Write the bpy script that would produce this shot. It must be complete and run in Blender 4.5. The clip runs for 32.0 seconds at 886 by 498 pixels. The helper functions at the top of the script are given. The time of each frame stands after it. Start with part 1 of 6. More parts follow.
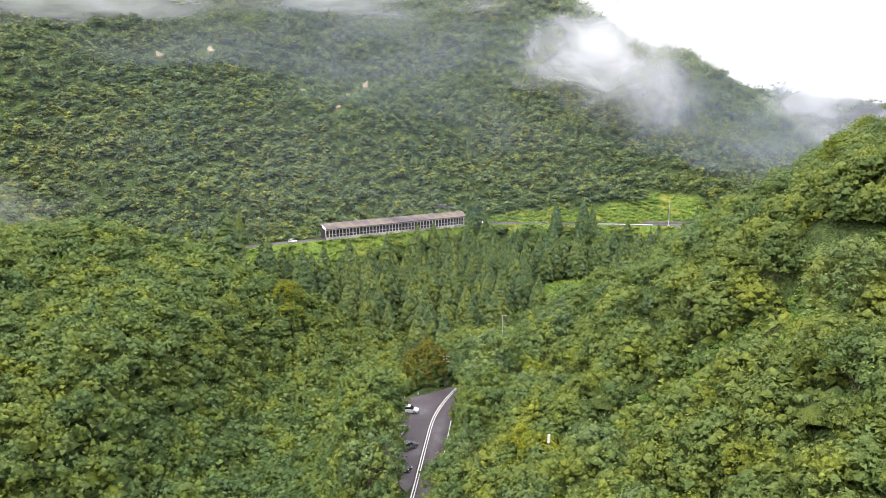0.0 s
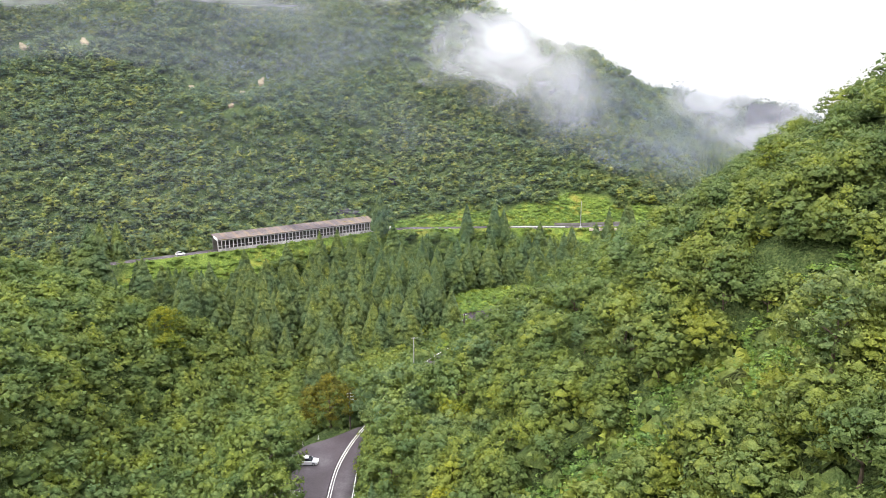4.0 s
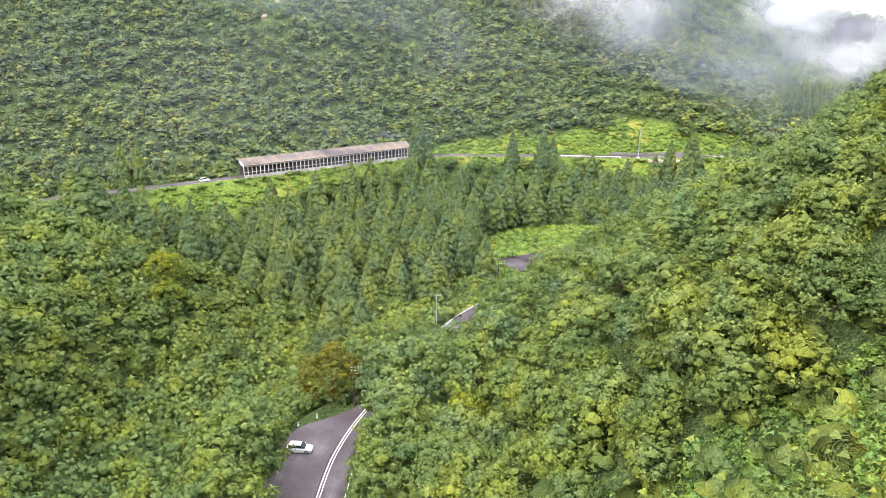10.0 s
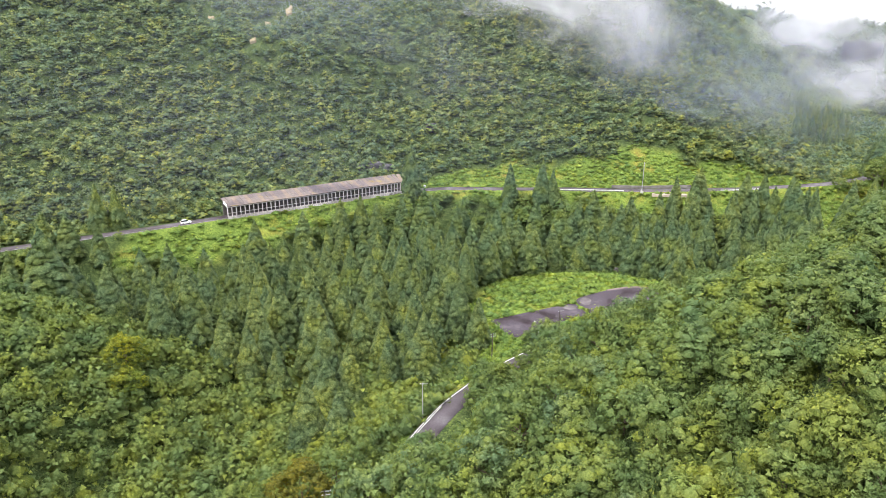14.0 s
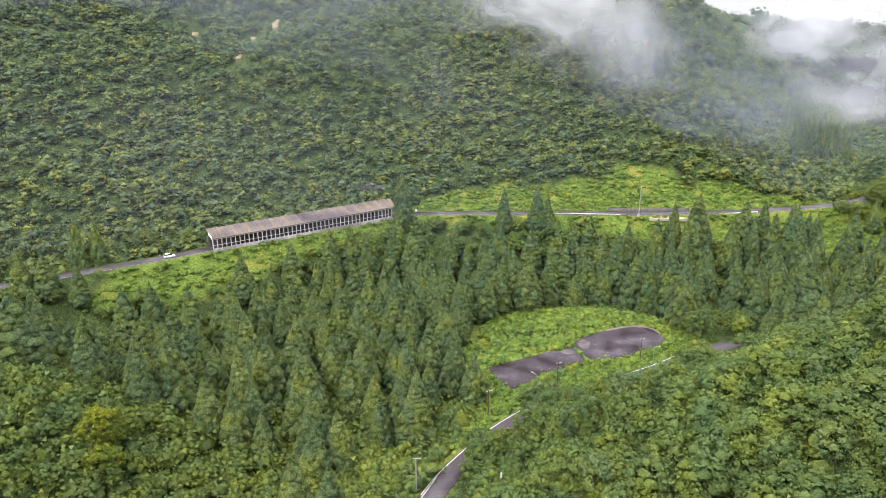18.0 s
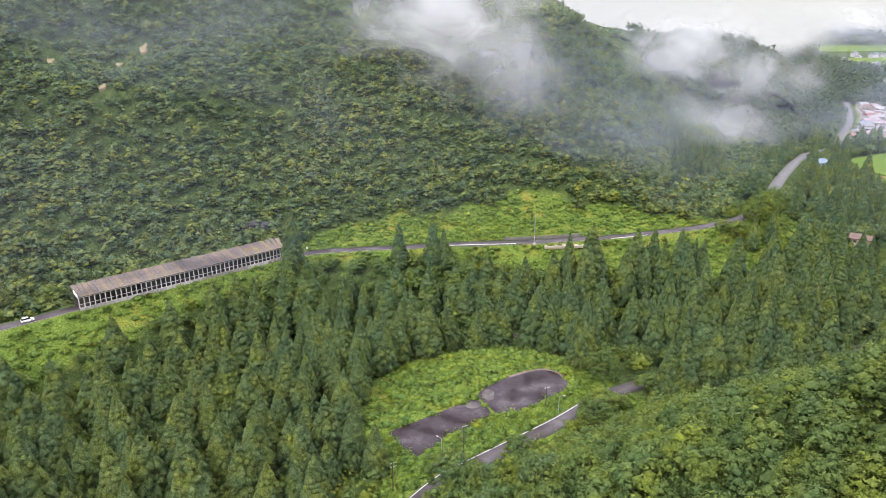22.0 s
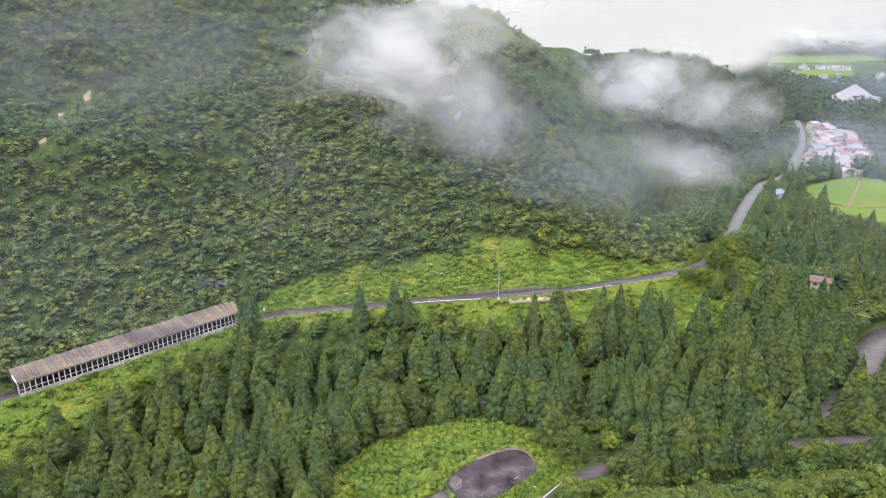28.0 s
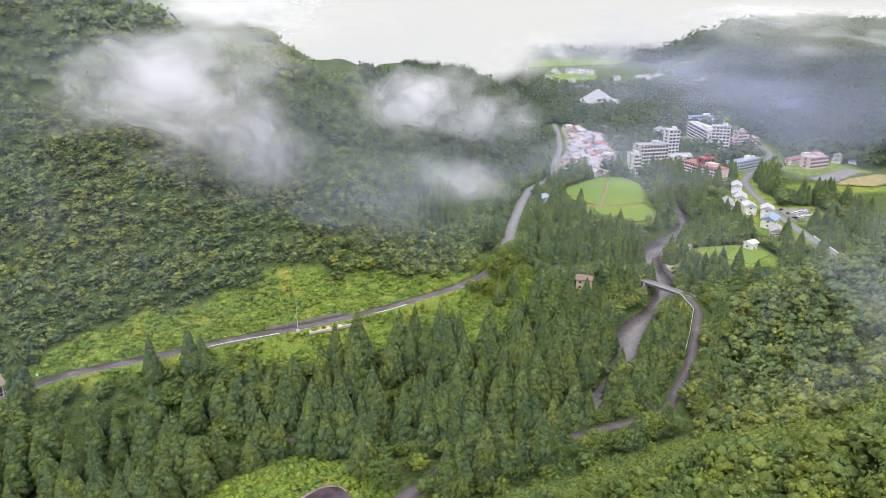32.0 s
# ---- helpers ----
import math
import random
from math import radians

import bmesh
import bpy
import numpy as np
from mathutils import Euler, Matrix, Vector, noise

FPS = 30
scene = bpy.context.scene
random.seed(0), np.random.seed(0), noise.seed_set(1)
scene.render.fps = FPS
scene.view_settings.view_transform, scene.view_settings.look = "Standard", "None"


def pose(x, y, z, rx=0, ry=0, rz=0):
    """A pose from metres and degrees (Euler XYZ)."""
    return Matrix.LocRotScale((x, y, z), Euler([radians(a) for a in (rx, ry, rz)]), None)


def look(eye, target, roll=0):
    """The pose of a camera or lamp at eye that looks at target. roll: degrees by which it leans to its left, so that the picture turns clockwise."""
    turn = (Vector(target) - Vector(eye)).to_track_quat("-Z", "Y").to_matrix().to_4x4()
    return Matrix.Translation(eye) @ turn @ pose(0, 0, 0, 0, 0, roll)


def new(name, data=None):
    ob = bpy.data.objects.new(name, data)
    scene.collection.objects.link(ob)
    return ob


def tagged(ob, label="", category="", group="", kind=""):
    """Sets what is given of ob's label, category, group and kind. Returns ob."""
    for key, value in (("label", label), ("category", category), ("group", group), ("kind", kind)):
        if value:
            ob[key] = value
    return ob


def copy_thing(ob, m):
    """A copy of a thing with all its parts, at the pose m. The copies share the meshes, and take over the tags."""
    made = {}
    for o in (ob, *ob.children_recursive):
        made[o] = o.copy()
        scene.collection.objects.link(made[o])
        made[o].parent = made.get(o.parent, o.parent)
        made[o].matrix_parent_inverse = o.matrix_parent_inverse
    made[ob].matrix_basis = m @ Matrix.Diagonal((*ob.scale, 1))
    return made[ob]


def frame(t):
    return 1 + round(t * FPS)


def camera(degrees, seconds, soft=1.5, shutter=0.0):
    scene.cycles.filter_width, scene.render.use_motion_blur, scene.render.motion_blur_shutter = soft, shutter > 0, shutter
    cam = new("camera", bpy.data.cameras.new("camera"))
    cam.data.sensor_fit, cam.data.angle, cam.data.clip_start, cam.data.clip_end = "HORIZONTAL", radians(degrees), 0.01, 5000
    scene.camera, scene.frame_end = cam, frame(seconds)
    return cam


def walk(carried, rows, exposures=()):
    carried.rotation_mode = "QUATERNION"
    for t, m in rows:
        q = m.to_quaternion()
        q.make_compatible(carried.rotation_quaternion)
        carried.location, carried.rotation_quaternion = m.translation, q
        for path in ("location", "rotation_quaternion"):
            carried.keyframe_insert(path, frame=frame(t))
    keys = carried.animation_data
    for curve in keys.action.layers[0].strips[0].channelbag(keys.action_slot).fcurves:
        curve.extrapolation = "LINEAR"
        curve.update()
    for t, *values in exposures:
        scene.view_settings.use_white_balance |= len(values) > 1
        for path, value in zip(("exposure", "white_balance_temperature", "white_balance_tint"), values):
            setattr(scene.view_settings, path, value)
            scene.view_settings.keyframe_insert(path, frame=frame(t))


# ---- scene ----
cam = camera(64.49, 32.0, 0.6)
# seconds, place, tilt, lean, heading
PATH = [
    (0.0, -0.00, 0.00, 78.12, 78.52, -0.08, 20.97),
    (0.5, -1.23, 2.84, 78.28, 78.42, -0.19, 20.83),
    (1.0, -2.30, 5.68, 78.41, 78.40, -0.24, 20.76),
    (1.5, -3.08, 8.46, 78.54, 78.41, -0.13, 18.18),
    (2.0, -3.88, 11.20, 78.58, 78.40, -0.04, 15.50),
    (2.5, -4.59, 13.95, 78.71, 78.35, -0.02, 15.01),
    (3.0, -5.12, 16.65, 78.72, 78.32, 0.06, 13.93),
    (3.5, -5.58, 19.29, 78.79, 78.31, 0.05, 13.53),
    (5.5, -7.33, 29.91, 79.40, 78.18, -0.05, 13.41),
    (6.0, -7.57, 32.40, 79.43, 78.20, -0.02, 13.47),
    (6.5, -7.94, 35.05, 79.35, 77.06, -0.07, 13.40),
    (7.0, -8.28, 37.67, 79.42, 72.78, -0.15, 13.37),
    (7.5, -8.59, 40.32, 79.62, 71.11, -0.05, 13.56),
    (8.0, -8.46, 42.71, 79.77, 71.16, -0.14, 17.41),
    (8.5, -8.00, 44.87, 79.92, 71.24, 0.02, 17.61),
    (9.0, -7.33, 46.94, 80.17, 71.35, 0.15, 17.89),
    (9.5, -6.97, 48.60, 80.54, 71.36, 0.27, 17.90),
    (10.0, -6.65, 50.25, 81.19, 71.29, 0.34, 17.95),
    (10.5, -6.45, 52.20, 82.37, 71.17, 0.31, 18.00),
    (11.0, -6.51, 54.64, 84.09, 71.06, 0.26, 18.06),
    (11.5, -6.90, 57.36, 85.79, 70.95, 0.18, 18.09),
    (12.0, -7.69, 60.41, 87.42, 70.88, 0.08, 18.05),
    (12.5, -8.74, 63.72, 89.10, 70.89, -0.03, 18.09),
    (13.0, -9.47, 66.78, 90.89, 70.76, -0.07, 18.08),
    (13.5, -9.71, 69.25, 92.88, 70.77, 0.05, 18.10),
    (14.0, -9.71, 71.41, 94.89, 71.16, 0.12, 18.16),
    (14.5, -9.84, 73.06, 96.75, 71.15, 0.16, 18.19),
    (16.5, -12.00, 78.15, 103.42, 70.63, -0.11, 17.64),
    (17.0, -12.68, 79.98, 104.79, 70.60, -0.13, 17.58),
    (17.5, -13.41, 82.07, 106.01, 70.59, -0.19, 17.52),
    (18.0, -14.03, 84.25, 107.28, 70.60, -0.16, 17.50),
    (18.5, -14.39, 86.38, 108.58, 70.64, -0.07, 17.23),
    (19.0, -14.62, 88.27, 109.89, 70.62, -0.07, 15.57),
    (19.5, -14.91, 89.93, 111.18, 70.72, 0.19, 13.36),
    (20.0, -15.19, 91.66, 112.58, 70.75, 0.23, 11.85),
    (20.5, -15.59, 93.48, 114.10, 70.74, 0.25, 10.81),
    (21.0, -16.21, 95.42, 115.62, 70.76, 0.23, 10.22),
    (21.5, -16.88, 97.60, 117.00, 70.78, 0.16, 9.52),
    (22.0, -17.49, 100.02, 118.31, 70.80, 0.05, 8.54),
    (22.5, -18.20, 102.69, 119.68, 70.79, 0.01, 7.46),
    (23.0, -18.96, 105.43, 121.17, 70.76, -0.11, 6.70),
    (23.5, -19.40, 107.67, 122.90, 70.77, -0.00, 6.28),
    (24.0, -19.57, 109.86, 124.80, 70.72, -0.05, 5.89),
    (24.5, -19.69, 112.12, 126.70, 70.65, -0.13, 5.57),
    (25.0, -19.71, 114.06, 128.55, 71.00, -0.10, 5.56),
    (25.5, -19.68, 114.82, 130.18, 71.19, -0.12, 5.53),
    (27.5, -19.10, 115.46, 136.14, 71.27, -0.22, 5.37),
    (28.0, -19.09, 115.49, 137.79, 71.30, -0.26, 5.33),
    (28.5, -19.26, 115.31, 139.88, 71.33, -0.27, 5.38),
    (29.0, -19.52, 114.92, 142.08, 71.32, -0.27, 4.94),
    (29.5, -19.90, 114.43, 144.14, 71.29, -0.22, 0.31),
    (30.0, -20.22, 114.02, 145.95, 71.31, -0.02, -3.82),
    (30.5, -20.39, 113.73, 147.61, 71.35, 0.07, -6.30),
    (31.0, -20.41, 113.48, 149.16, 71.36, 0.08, -8.34),
    (31.5, -20.33, 113.25, 150.70, 71.39, 0.20, -10.50),
    (32.0, -20.27, 113.07, 152.15, 71.40, 0.36, -12.49),
]
# seconds, stops: the camera's own brightening
EXPOSURES = [(0, 0.3), (3, 0.32), (6, 0.4), (7, 0.42), (8, 0.72), (12, 0.74), (14, 0.44), (18, 0.2), (22, 0.0), (28, 0.0), (32, -0.05)]
walk(cam, [(t, Matrix.Translation((x, y, z)) @ Euler((radians(tilt), 0, radians(turn))).to_matrix().to_4x4() @ pose(0, 0, 0, 0, 0, lean))
           for t, x, y, z, tilt, lean, turn in PATH], EXPOSURES)

# ---- sky and light: a bright overcast with a soft, high sun ----
world = bpy.data.worlds.new("overcast_sky")
scene.world = world
world.use_nodes = True
wn, wl = world.node_tree.nodes, world.node_tree.links
wn.clear()
w_out, w_bg = wn.new("ShaderNodeOutputWorld"), wn.new("ShaderNodeBackground")
w_sky, w_mix = wn.new("ShaderNodeTexSky"), wn.new("ShaderNodeMix")
w_sky.sky_type, w_sky.sun_disc = "NISHITA", False
w_sky.sun_elevation, w_sky.sun_rotation = radians(44), radians(206)
w_sky.air_density, w_sky.dust_density, w_sky.ozone_density = 1.0, 4.0, 1.0
w_mix.data_type = "RGBA"
w_mix.inputs[0].default_value = 0.94
w_tc, w_sep, w_ramp = wn.new("ShaderNodeTexCoord"), wn.new("ShaderNodeSeparateXYZ"), wn.new("ShaderNodeMapRange")
wl.new(w_tc.outputs["Generated"], w_sep.inputs[0])
wl.new(w_sep.outputs[2], w_ramp.inputs[0])
w_ramp.inputs[1].default_value, w_ramp.inputs[2].default_value = 0.05, 1.0
w_ramp.inputs[3].default_value, w_ramp.inputs[4].default_value = 7.5, 31.0
w_hue = wn.new("ShaderNodeMix")
w_hue.data_type, w_hue.blend_type = "RGBA", "MULTIPLY"
w_hue.inputs[0].default_value, w_hue.inputs[7].default_value = 1.0, (1.0, 1.0, 1.04, 1)
wl.new(w_ramp.outputs[0], w_hue.inputs[6])
wl.new(w_hue.outputs[2], w_mix.inputs[7])
wl.new(w_sky.outputs[0], w_mix.inputs[6])
wl.new(w_mix.outputs[2], w_bg.inputs[0])
wl.new(w_bg.outputs[0], w_out.inputs[0])
w_bg.inputs[1].default_value = 0.115
sun = new("sun", bpy.data.lights.new("sun", "SUN"))
sun.data.energy, sun.data.angle, sun.data.color = 2.1, radians(25), (1.0, 0.97, 0.92)
sun.matrix_world = look((-62, -124, 135), (0, 0, 0))

# ---- materials ----


def node_mat(name, rough=0.8, metal=0.0, spec=0.3):
    m = bpy.data.materials.new(name)
    m.use_nodes = True
    nt = m.node_tree
    b = nt.nodes["Principled BSDF"]
    b.inputs["Roughness"].default_value, b.inputs["Metallic"].default_value = rough, metal
    b.inputs["Specular IOR Level"].default_value = spec
    return m, nt, b


def ramp(nt, fac, stops):
    r = nt.nodes.new("ShaderNodeValToRGB")
    el = r.color_ramp.elements
    while len(el) < len(stops):
        el.new(0.5)
    for e, (p, c) in zip(el, stops):
        e.position, e.color = p, (*c, 1)
    nt.links.new(fac, r.inputs[0])
    return r.outputs[0]


def noise_tex(nt, scale, detail=4.0, rough=0.55, coord="Object"):
    tc, n = nt.nodes.new("ShaderNodeTexCoord"), nt.nodes.new("ShaderNodeTexNoise")
    n.inputs["Scale"].default_value, n.inputs["Detail"].default_value, n.inputs["Roughness"].default_value = scale, detail, rough
    nt.links.new(tc.outputs[coord], n.inputs["Vector"])
    return n.outputs[0]


def world_noise(nt, scale, detail=3.0):
    g, n = nt.nodes.new("ShaderNodeNewGeometry"), nt.nodes.new("ShaderNodeTexNoise")
    n.inputs["Scale"].default_value, n.inputs["Detail"].default_value = scale, detail
    nt.links.new(g.outputs["Position"], n.inputs["Vector"])
    return n.outputs[0]


def mixed(nt, a, b, fac, kind="MIX"):
    m = nt.nodes.new("ShaderNodeMix")
    m.data_type, m.blend_type = "RGBA", kind
    for sock, v in ((m.inputs[6], a), (m.inputs[7], b), (m.inputs[0], fac)):
        if isinstance(v, (int, float)):
            sock.default_value = v
        elif isinstance(v, tuple):
            sock.default_value = (*v, 1)
        else:
            nt.links.new(v, sock)
    return m.outputs[2]


def bump(nt, b, height, strength, distance):
    n = nt.nodes.new("ShaderNodeBump")
    n.inputs["Strength"].default_value, n.inputs["Distance"].default_value = strength, distance
    nt.links.new(height, n.inputs["Height"])
    nt.links.new(n.outputs[0], b.inputs["Normal"])


def plain(name, color, rough=0.7, metal=0.0, vary=0.25, scale=1.2, fine=18.0):
    """A surface with stains at one scale and grain at another."""
    m, nt, b = node_mat(name, rough, metal)
    lo, hi = tuple(c * (1 - vary) for c in color), tuple(min(1, c * (1 + vary * 0.6)) for c in color)
    big = ramp(nt, noise_tex(nt, scale), [(0.3, lo), (0.7, hi)])
    grain = noise_tex(nt, fine, 3)
    nt.links.new(mixed(nt, big, ramp(nt, grain, [(0.3, (0.75,) * 3), (0.7, (1.0,) * 3)]), 0.5, "MULTIPLY"), b.inputs["Base Color"])
    bump(nt, b, grain, 0.25, 0.02)
    return m


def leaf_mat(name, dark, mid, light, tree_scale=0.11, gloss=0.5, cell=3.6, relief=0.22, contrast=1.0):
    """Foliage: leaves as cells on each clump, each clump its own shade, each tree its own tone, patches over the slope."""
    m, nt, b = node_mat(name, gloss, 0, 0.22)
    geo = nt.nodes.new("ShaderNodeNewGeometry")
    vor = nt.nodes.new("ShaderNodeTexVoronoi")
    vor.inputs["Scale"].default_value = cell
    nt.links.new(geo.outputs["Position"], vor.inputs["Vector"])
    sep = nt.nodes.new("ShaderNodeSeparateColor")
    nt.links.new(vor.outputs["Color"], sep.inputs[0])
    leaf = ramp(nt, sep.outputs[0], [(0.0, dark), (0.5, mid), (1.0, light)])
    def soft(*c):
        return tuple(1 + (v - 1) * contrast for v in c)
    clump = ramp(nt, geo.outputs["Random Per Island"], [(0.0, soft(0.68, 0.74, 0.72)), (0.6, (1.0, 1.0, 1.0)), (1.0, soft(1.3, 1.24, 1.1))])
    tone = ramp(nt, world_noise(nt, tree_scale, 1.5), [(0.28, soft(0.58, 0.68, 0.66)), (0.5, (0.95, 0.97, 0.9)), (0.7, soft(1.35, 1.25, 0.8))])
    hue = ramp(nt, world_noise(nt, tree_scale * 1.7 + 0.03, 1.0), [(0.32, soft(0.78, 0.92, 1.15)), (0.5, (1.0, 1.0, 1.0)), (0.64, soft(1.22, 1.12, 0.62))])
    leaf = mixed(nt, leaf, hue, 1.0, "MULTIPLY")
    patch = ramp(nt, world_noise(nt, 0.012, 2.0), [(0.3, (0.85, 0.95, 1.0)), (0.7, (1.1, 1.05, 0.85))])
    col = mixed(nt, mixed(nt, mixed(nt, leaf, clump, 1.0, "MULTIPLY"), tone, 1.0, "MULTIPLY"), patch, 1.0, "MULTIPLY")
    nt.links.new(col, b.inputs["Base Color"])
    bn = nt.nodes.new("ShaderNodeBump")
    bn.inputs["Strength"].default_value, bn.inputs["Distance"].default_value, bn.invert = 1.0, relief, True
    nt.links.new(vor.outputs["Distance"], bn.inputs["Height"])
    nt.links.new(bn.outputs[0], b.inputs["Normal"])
    tr, mx, out = nt.nodes.new("ShaderNodeBsdfTranslucent"), nt.nodes.new("ShaderNodeMixShader"), nt.nodes["Material Output"]
    nt.links.new(col, tr.inputs[0])
    mx.inputs[0].default_value = 0.3
    nt.links.new(b.outputs[0], mx.inputs[1])
    nt.links.new(tr.outputs[0], mx.inputs[2])
    nt.links.new(mx.outputs[0], out.inputs[0])
    return m


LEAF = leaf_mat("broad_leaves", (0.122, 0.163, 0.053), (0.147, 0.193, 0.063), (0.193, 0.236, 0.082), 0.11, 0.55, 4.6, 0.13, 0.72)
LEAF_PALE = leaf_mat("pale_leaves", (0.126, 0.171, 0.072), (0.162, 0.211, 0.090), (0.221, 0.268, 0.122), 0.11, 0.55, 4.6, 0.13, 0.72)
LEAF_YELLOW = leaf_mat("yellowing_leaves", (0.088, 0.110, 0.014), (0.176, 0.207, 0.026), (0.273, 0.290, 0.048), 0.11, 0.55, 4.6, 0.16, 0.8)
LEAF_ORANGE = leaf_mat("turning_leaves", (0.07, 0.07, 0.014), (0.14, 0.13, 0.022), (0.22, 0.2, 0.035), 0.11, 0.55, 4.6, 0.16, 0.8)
# far-slope leaves: distance haze put into the colour, paler and bluer than near leaves
LEAF_FAR_HAZED = leaf_mat("slope_leaves", (0.110, 0.148, 0.081), (0.168, 0.208, 0.106), (0.234, 0.276, 0.138), 0.12, 0.7, 2.2, 0.3, 1.0)
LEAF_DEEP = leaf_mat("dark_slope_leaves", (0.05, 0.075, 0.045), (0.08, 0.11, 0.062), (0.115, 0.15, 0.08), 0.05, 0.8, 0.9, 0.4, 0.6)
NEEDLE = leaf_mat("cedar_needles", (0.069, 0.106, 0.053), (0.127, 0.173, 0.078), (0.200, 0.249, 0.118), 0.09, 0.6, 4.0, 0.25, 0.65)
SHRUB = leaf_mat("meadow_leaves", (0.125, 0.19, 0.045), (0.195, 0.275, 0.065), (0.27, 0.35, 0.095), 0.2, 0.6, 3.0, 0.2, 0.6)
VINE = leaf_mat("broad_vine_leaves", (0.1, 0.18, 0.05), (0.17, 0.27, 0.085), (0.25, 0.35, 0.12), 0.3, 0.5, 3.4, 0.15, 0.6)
BARK = plain("bark", (0.12, 0.09, 0.065), 0.9, 0, 0.4, 2.0, 14.0)

# ---- the lie of the land ----
NEAR_ROAD = np.array([(-36, 40, 6), (-40, 85, 5.6), (-47.2, 113, 5.2), (-52.8, 133, 5), (-56.4, 146.5, 5), (-57.3, 158, 5), (-56.5, 175, 5), (-56, 195, 5), (-54, 212, 4.5), (-48, 232, 4),
                      (-39.5, 248, 4), (-24, 264, 4), (-9.5, 279, 4), (4, 297, 3.5), (30, 316, 3), (75, 322, 3), (119, 331, 3), (149, 365, 3), (168, 391, 2.5), (190, 423, 1.5), (195, 446, 1)], float)
FAR_ROAD = np.array([(-290, 215, 7), (-240, 268, 8), (-207, 304, 8.5), (-191.5, 323.5, 8.6), (-166, 352.5, 9), (-137, 386, 9.5), (-116, 397, 10), (-77, 409, 10), (-54, 417, 10), (-22, 424, 10), (20, 434.5, 11.5),
                     (60, 451, 13), (82, 465, 14), (100, 491, 15), (112, 520, 15), (132, 567, 15), (156, 622, 12), (180, 672, 9), (207, 706, 7), (228, 742, 5), (250, 795, 4), (285, 870, 3.6), (320, 965, 3.4), (350, 1060, 3.2)], float)
RIVER = np.array([(-330, 130, -17), (-250, 200, -15), (-185, 262, -14), (-135, 315, -13), (-80, 352, -12), (-30, 364, -11), (25, 358, -10.5), (62, 345, -10), (86, 342, -9), (108, 365, -8.5), (134, 396, -8),
                  (152, 423, -8), (182, 452, -8), (199, 473, -8), (207, 500, -8), (218, 536, -8), (246, 556, -8), (280, 590, -6), (302, 640, -5), (307, 700, -4), (311, 738, -3), (326, 778, -2), (352, 815, -1), (372, 880, -1), (395, 950, -1), (425, 1060, -1)], float)
HIGHWAY = np.array([(314, 455, 3.5), (326, 492, 3.5), (335, 522, 3.4), (344, 556, 3.3), (358, 595, 3.2), (377, 645, 3.2), (395, 682, 3.2), (418, 709, 3.2), (462, 748, 3.2), (510, 800, 3.4), (540, 880, 4), (560, 960, 4)], float)
RIGHT_FOOT = np.array([(-20, -400), (-28, -60), (-32, 40), (-44, 112), (-50, 146), (-50, 195), (-42, 232), (-30, 248), (-2, 272), (14, 288), (48, 293), (104, 306), (133, 321), (163, 356), (180, 388), (204, 420), (250, 440), (330, 452), (520, 470), (900, 500)], float)
VALLEY_FOOT = np.array([(620, 300), (500, 500), (545, 640), (584, 720), (572, 800), (556, 870), (578, 990), (622, 1100), (760, 1350), (980, 1900), (1500, 2900), (2600, 4600)], float)
MOUNT_FOOT = np.array([(-900, -150), (-420, 60), (-300, 232), (-214, 306), (-196, 327), (-140, 393), (-118, 404), (-77, 417), (-22, 432), (20, 443), (58, 460), (76, 474), (90, 496), (100, 530), (118, 575), (140, 632), (166, 684), (194, 722), (214, 760), (236, 815), (272, 895), (308, 985), (345, 1100), (430, 1300), (620, 1900), (900, 3200), (1200, 5000)], float)


def along(line, x, y):
    """Distance to a line, its height there, and on which side (positive: right of its run)."""
    best, hz, side = np.full(x.shape, 1e9), np.zeros(x.shape), np.zeros(x.shape)
    for a, b in zip(line[:-1], line[1:]):
        d = b[:2] - a[:2]
        n = d @ d
        k = np.clip(((x - a[0]) * d[0] + (y - a[1]) * d[1]) / n, 0, 1)
        px, py = x - a[0] - k * d[0], y - a[1] - k * d[1]
        r = np.hypot(px, py)
        s = np.where((x - a[0]) * d[1] - (y - a[1]) * d[0] > 0, 1.0, -1.0)
        m = r < best
        best, side = np.where(m, r, best), np.where(m, s, side)
        if line.shape[1] > 2:
            hz = np.where(m, a[2] + k * (b[2] - a[2]), hz)
    return best, hz, side


def river_half(x):
    """Half the river's width: narrows and pools."""
    return np.interp(x, [-330, 50, 70, 86, 100, 112, 128, 138, 160, 172, 186, 197, 207, 218, 246, 270, 320], [2.0, 2.0, 4, 7.5, 6.5, 3.6, 3.6, 8, 8, 5, 5, 7, 7.5, 9, 10, 5, 5])


def ease(a, b, v):
    k = np.clip((v - a) / (b - a), 0, 1)
    return k * k * (3 - 2 * k)


def softmin(a, b, k):
    h = np.clip(0.5 + 0.5 * (b - a) / k, 0, 1)
    return b * (1 - h) + a * h - k * h * (1 - h)


def waves(x, y, size, seed):
    """Smooth unevenness of about unit height."""
    r = np.random.RandomState(seed)
    out = 0
    for k in range(6):
        a, f, p = r.uniform(0, 6.283), r.uniform(0.6, 1.7) * 6.283 / size, r.uniform(0, 6.283)
        out = out + np.sin((x * np.cos(a) + y * np.sin(a)) * f + p)
    return out / 2.6


